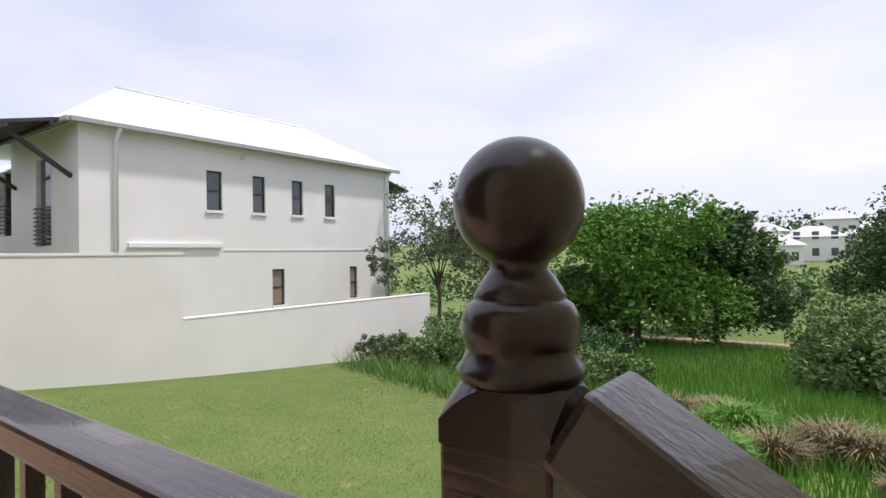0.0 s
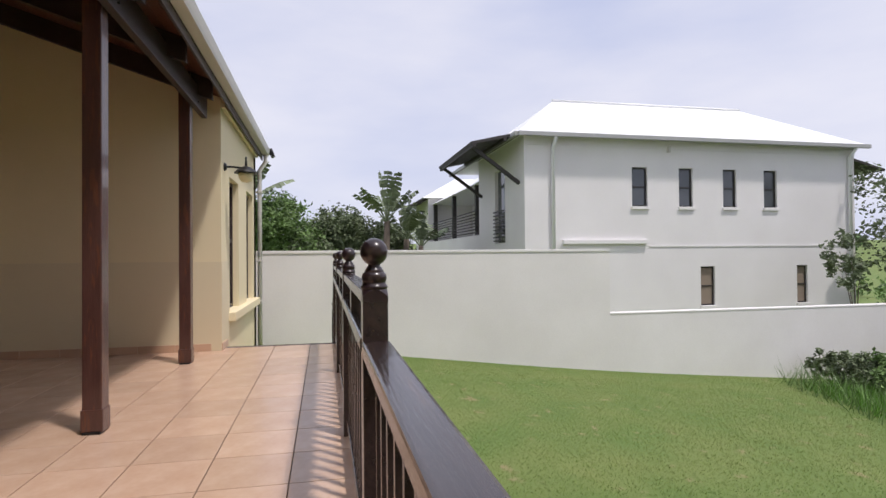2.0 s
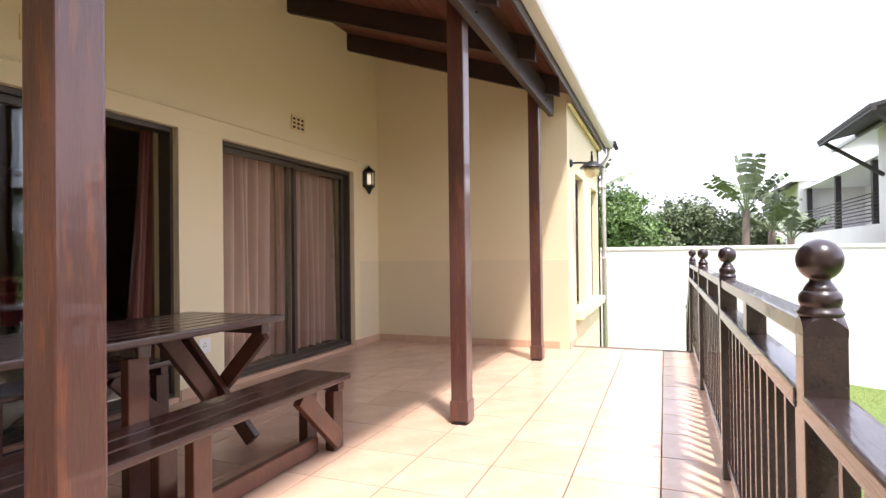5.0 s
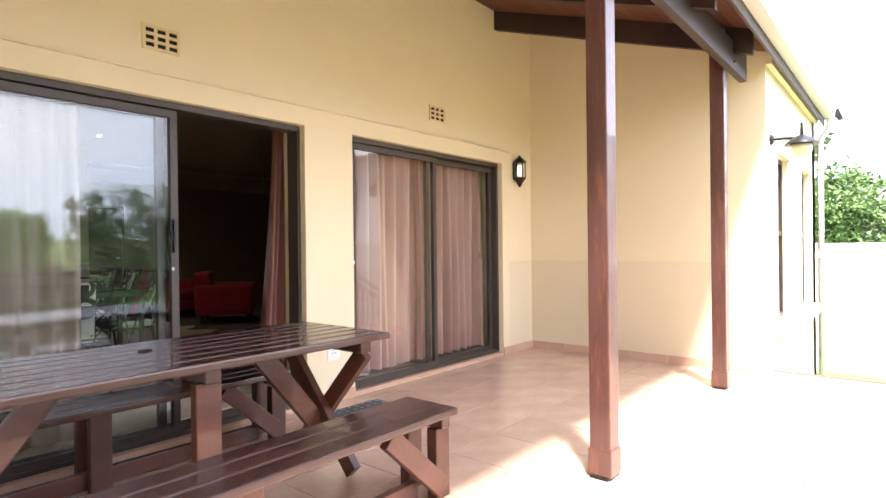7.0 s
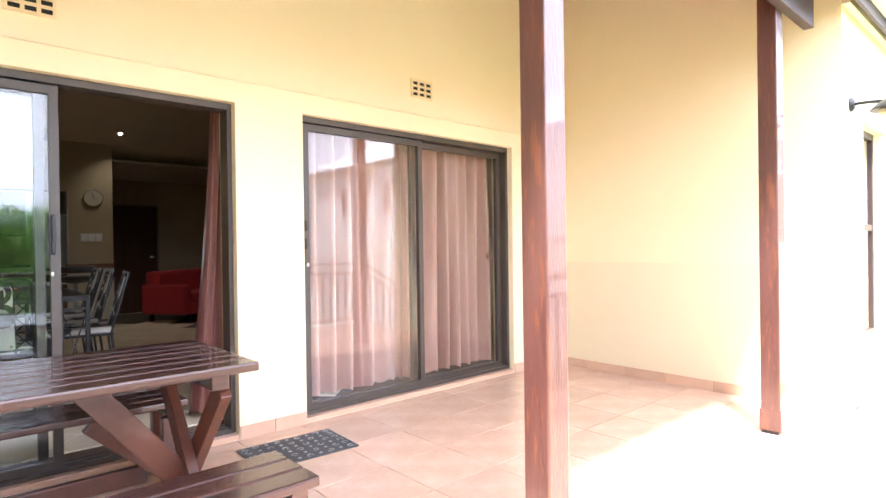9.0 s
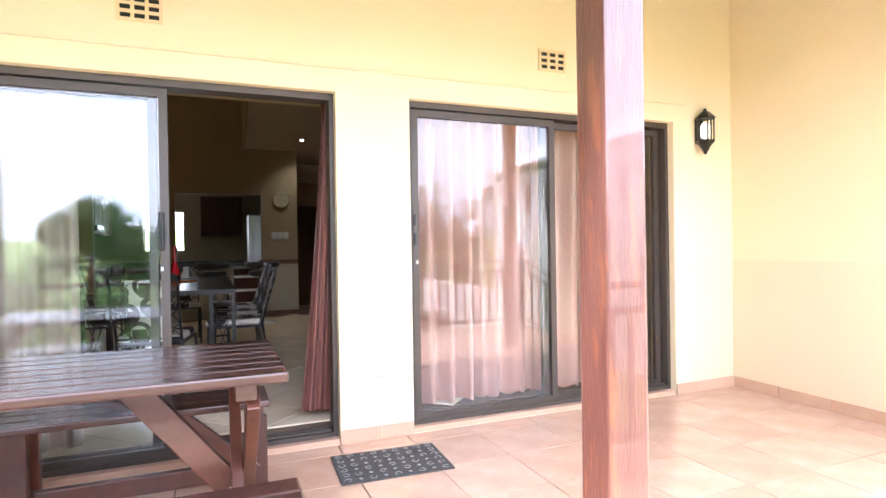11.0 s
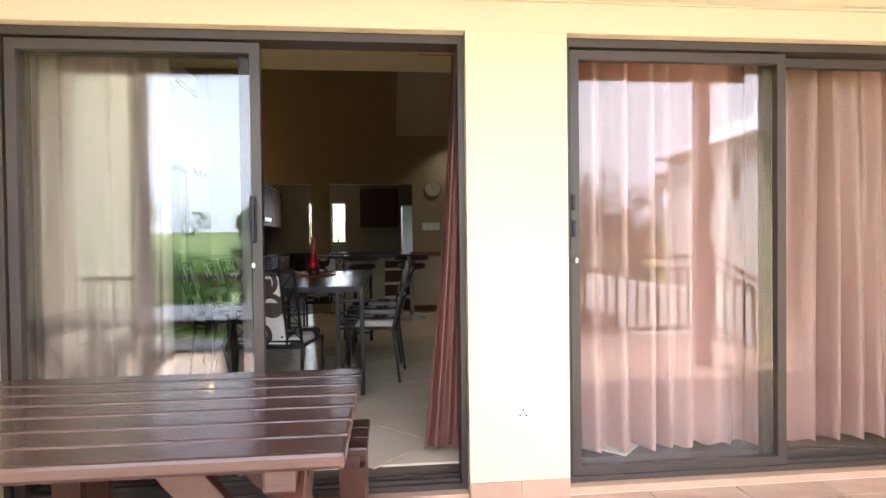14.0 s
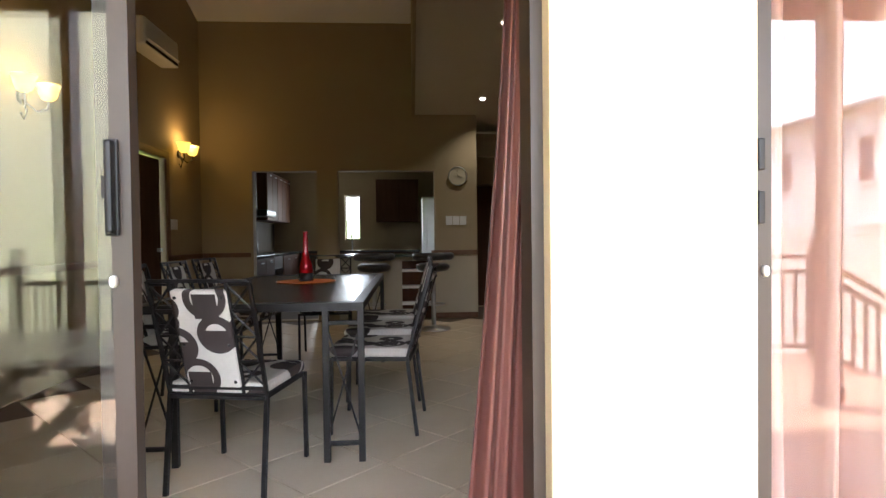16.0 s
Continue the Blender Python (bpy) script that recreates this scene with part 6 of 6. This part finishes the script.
def strelitzia(x, y, h, seed):
    """A giant strelitzia: stems topped by fans of long, torn paddle leaves."""
    r = random.Random(seed)
    z0 = ground_z(x, y) - 0.1
    t = thing("palm", "tall wild banana palm with torn paddle leaves", "palm", "palms behind the wall", at=(x, y, z0))
    bm = bmesh.new()
    add_tube(bm, [(0, 0, 0), (0.06, 0, h * 0.35), (0, 0.05, h * 0.62)], 0.14, 0.1)
    part("trunk", bm, M_BARK, t)
    for k in range(12):
        a, tilt, ln = k * 2.4, r.uniform(0.05, 0.75), h * r.uniform(0.26, 0.38)
        out = Vector((math.cos(a), math.sin(a), 0))
        side = Vector((-math.sin(a), math.cos(a), 0))
        bm = bmesh.new()
        pts = []
        for i in range(13):
            u = i / 12
            pts.append(Vector((0, 0.05, h * 0.6)) + out * (ln * u * math.sin(tilt) + 0.35 * ln * u * u * math.sin(tilt)) + Vector((0, 0, ln * u * math.cos(tilt) - 0.35 * ln * u ** 2.5 * math.sin(tilt))))
        add_tube(bm, pts, 0.025, 0.008, 5)
        for i in range(4, 12):   # torn strips each side of the rib
            w = 0.2 * math.sin(math.pi * (i - 3) / 9.5) + 0.05
            for s in (-1, 1):
                p, q = pts[i], pts[i] + (pts[i + 1] - pts[i]) * r.uniform(0.75, 0.97)
                e = side * s * w + Vector((0, 0, -w * r.uniform(0.2, 0.8)))
                v = [bm.verts.new(c) for c in (p, q, q + e + (q - p) * 0.4, p + e + (q - p) * 0.4)]
                bm.faces.new(v)
        part("frond", bm, L_PALM, t)


strelitzia(-15.5, 5.7, 5.3, 1), strelitzia(-16.4, 6.5, 4.5, 2), strelitzia(-15.4, 1.0, 5.6, 3), strelitzia(-18.6, 7.4, 4.3, 4)


def blades(name, n, xr, yr, h, w, mat, label, keep=None, lean=0.5):
    """Blades of grass as single tapering slivers."""
    x, y = rng.uniform(*xr, n), rng.uniform(*yr, n)
    if keep is not None:
        ok = keep(x, y)
        x, y = x[ok], y[ok]
        n = len(x)
    z = np.array([ground_z(a, b) for a, b in zip(x, y)])
    a, hh = rng.uniform(0, 6.28, n), h * rng.uniform(0.5, 1.3, n)
    b = rng.uniform(0, 6.28, n)
    base = np.stack([x, y, z - 0.01], 1)
    across = np.stack([np.cos(a), np.sin(a), 0 * a], 1) * (w / 2)
    tip = base + np.stack([np.cos(b) * hh * lean * rng.uniform(0, 1, n), np.sin(b) * hh * lean * rng.uniform(0, 1, n), hh], 1)
    v = np.stack([base - across, base + across, tip], 1).reshape(-1, 3)
    me = bpy.data.meshes.new(name)
    me.from_pydata(v.tolist(), [], np.arange(3 * n).reshape(-1, 3).tolist())
    me.materials.append(mat)
    return tagged(new(name, me), label, "grass", kind="stuff")


edge_line = lambda x: 13.4 - 0.62 * (x + 6.9) * 0.6
blades("lawn_grass", 330000, (-6.9, 4.5), (4.0, 14.0), 0.028, 0.008, L_GRASS, "short mown grass blades of the lawn", lambda x, y: y < edge_line(x) + 0.6, 1.8)
blades("tall_grass", 90000, (-6.0, 16.0), (8.5, 27.0), 0.3, 0.022, L_TALL, "tall bright green grass on the slope", lambda x, y: y > edge_line(x))
blades("edge_grass", 6000, (-6.5, 2.0), (9.0, 16.0), 0.5, 0.02, L_MID, "long green grass along the lawn's edge", lambda x, y: (y > edge_line(x) - 0.3) & (y < edge_line(x) + 1.0), 1.3)


def tussock(x, y, s, seed, mat, label):
    r = np.random.default_rng(seed)
    z = ground_z(x, y)
    t = thing("tussock", label, "grass tuft", "tufts of dry grass on the slope", at=(x, y, z - 0.02))
    n = 900
    a, rad = r.uniform(0, 6.28, n), np.sqrt(r.uniform(0, 1, n)) * s * 0.5
    out = r.uniform(0.2, 1.0, n) * s * 0.8
    h = s * r.uniform(0.45, 1.0, n)
    base = np.stack([rad * np.cos(a), rad * np.sin(a), 0 * a], 1)
    mid = base + np.stack([np.cos(a) * out * 0.4, np.sin(a) * out * 0.4, h * 0.75], 1)
    tip = base + np.stack([np.cos(a) * out, np.sin(a) * out, h * r.uniform(0.6, 1.05, n)], 1)
    ac = np.stack([-np.sin(a), np.cos(a), 0 * a], 1) * 0.011
    v = np.stack([base - ac, base + ac, mid + ac * 0.8, mid - ac * 0.8, tip], 1).reshape(-1, 3)
    q = np.arange(n) * 5
    f = [p for k in q for p in ((k, k + 1, k + 2), (k, k + 2, k + 3), (k + 3, k + 2, k + 4))]
    me = bpy.data.meshes.new("blade_tuft")
    me.from_pydata(v.tolist(), [], f)
    me.materials.append(mat)
    new("blade_tuft", me).parent = t


tr = random.Random(3)
for k in range(34):
    u = tr.random()
    x = 0.6 + 6.5 * u
    y = edge_line(x) + 0.2 + tr.random() * 3.0
    tussock(x, y, tr.uniform(0.3, 0.58), k, L_DRY if k % 4 else L_TALL, "brown dry grass tuft on the slope" if k % 4 else "half-green grass tuft on the slope")

# sandy path and clearing in the valley
M_SAND = material("sandy_path", (0.42, 0.32, 0.2), (0.34, 0.26, 0.16), rough=0.95, scale=2)
bm = bmesh.new()
prev = None
for k in range(15):
    x = -7 + 1.6 * k
    y = 27.5 + 1.2 * math.sin(k * 0.5) + 0.15 * k
    row = [bm.verts.new((x, y + w, ground_z(x, y + w) + 0.03)) for w in (-0.5, 0.5)]
    if prev:
        bm.faces.new((prev[0], row[0], row[1], prev[1]))
    prev = row
tagged(part("path", bm, M_SAND), "sandy footpath across the valley", "path", kind="structure")

# far houses and woods
def far_house(x, y, w, d, h, turn, seed):
    z = ground_z(x, y) - 0.3
    hs = thing("far_house", "distant white house with a pale grey hip roof", "house", "houses on the far hill", at=(x, y, z))
    hs.rotation_euler.z = radians(turn)
    bm = bmesh.new()
    add_box(bm, (-w / 2, -d / 2, 0), (w / 2, d / 2, h))
    part("wall", bm, M_NEIGHBOUR, hs)
    bm = bmesh.new()
    lo = [bm.verts.new(p) for p in ((-w / 2 - 0.5, -d / 2 - 0.5, h), (w / 2 + 0.5, -d / 2 - 0.5, h), (w / 2 + 0.5, d / 2 + 0.5, h), (-w / 2 - 0.5, d / 2 + 0.5, h))]
    a, b = bm.verts.new((-w / 2 + d / 2, 0, h + 1.9)), bm.verts.new((w / 2 - d / 2 + 0.1, 0, h + 1.9))
    for f in ((lo[0], lo[1], b, a), (lo[1], lo[2], b), (lo[2], lo[3], a, b), (lo[3], lo[0], a), tuple(lo[::-1])):
        bm.faces.new(f)
    part("roof", bm, material("pale_grey_roof", (0.6, 0.6, 0.62), rough=0.6) if seed == 0 else bpy.data.materials["pale_grey_roof"], hs)
    for k in range(3):
        for row in range(2 if h > 4 else 1):
            bm = bmesh.new()
            cx = -w / 2 + w * (k + 0.5) / 3
            add_box(bm, (cx - 0.5, -d / 2 - 0.05, 1.0 + 2.8 * row), (cx + 0.5, -d / 2 - 0.001, 2.3 + 2.8 * row))
            part("window", bm, M_PANE, hs)


for k, (x, y, w, d, h, a) in enumerate(((-2.0, 118, 8, 5, 4.2, 10), (-11.0, 128, 8, 6, 5.0, -15), (6.0, 128, 8, 6, 4.0, 20), (-18, 142, 9, 7, 5.5, 5), (0.5, 148, 8, 6, 6.5, 0), (11, 146, 8, 6, 5.0, -20), (-7.0, 108, 7, 5, 3.4, 25), (-28, 150, 9, 7, 6, 15))):
    far_house(x, y, w, d, h, a, k)


def woods(n, ang, dist, h, seed, mat, label):
    """Far trees that nobody could count: lumps of leaf clusters along an arc."""
    r = np.random.default_rng(seed)
    pts = []
    for k in range(n):
        a, dd = radians(r.uniform(*ang)), r.uniform(*dist)
        x, y = math.sin(a) * dd, math.cos(a) * dd
        s = h * r.uniform(0.5, 1.1)
        m = 220
        u = r.normal(size=(m, 3))
        u /= np.linalg.norm(u, axis=1)[:, None]
        u *= np.array([s * 0.75, s * 0.75, s * 0.55]) * r.uniform(0.55, 1.0, (m, 1))
        pts.append(u + np.array([x, y, ground_z(x, y) + s * 0.45]))
    me = leaf_mesh("woods", np.concatenate(pts), 0.11 * h, mat, slim=0.8)
    return tagged(new("woods", me), label, "trees", kind="stuff")


woods(85, (-70, 75), (46, 72), 3.6, 1, L_MID, "belt of green trees across the valley")
woods(110, (-75, 80), (125, 210), 9.0, 2, L_DARK, "dark woods on the far hill")
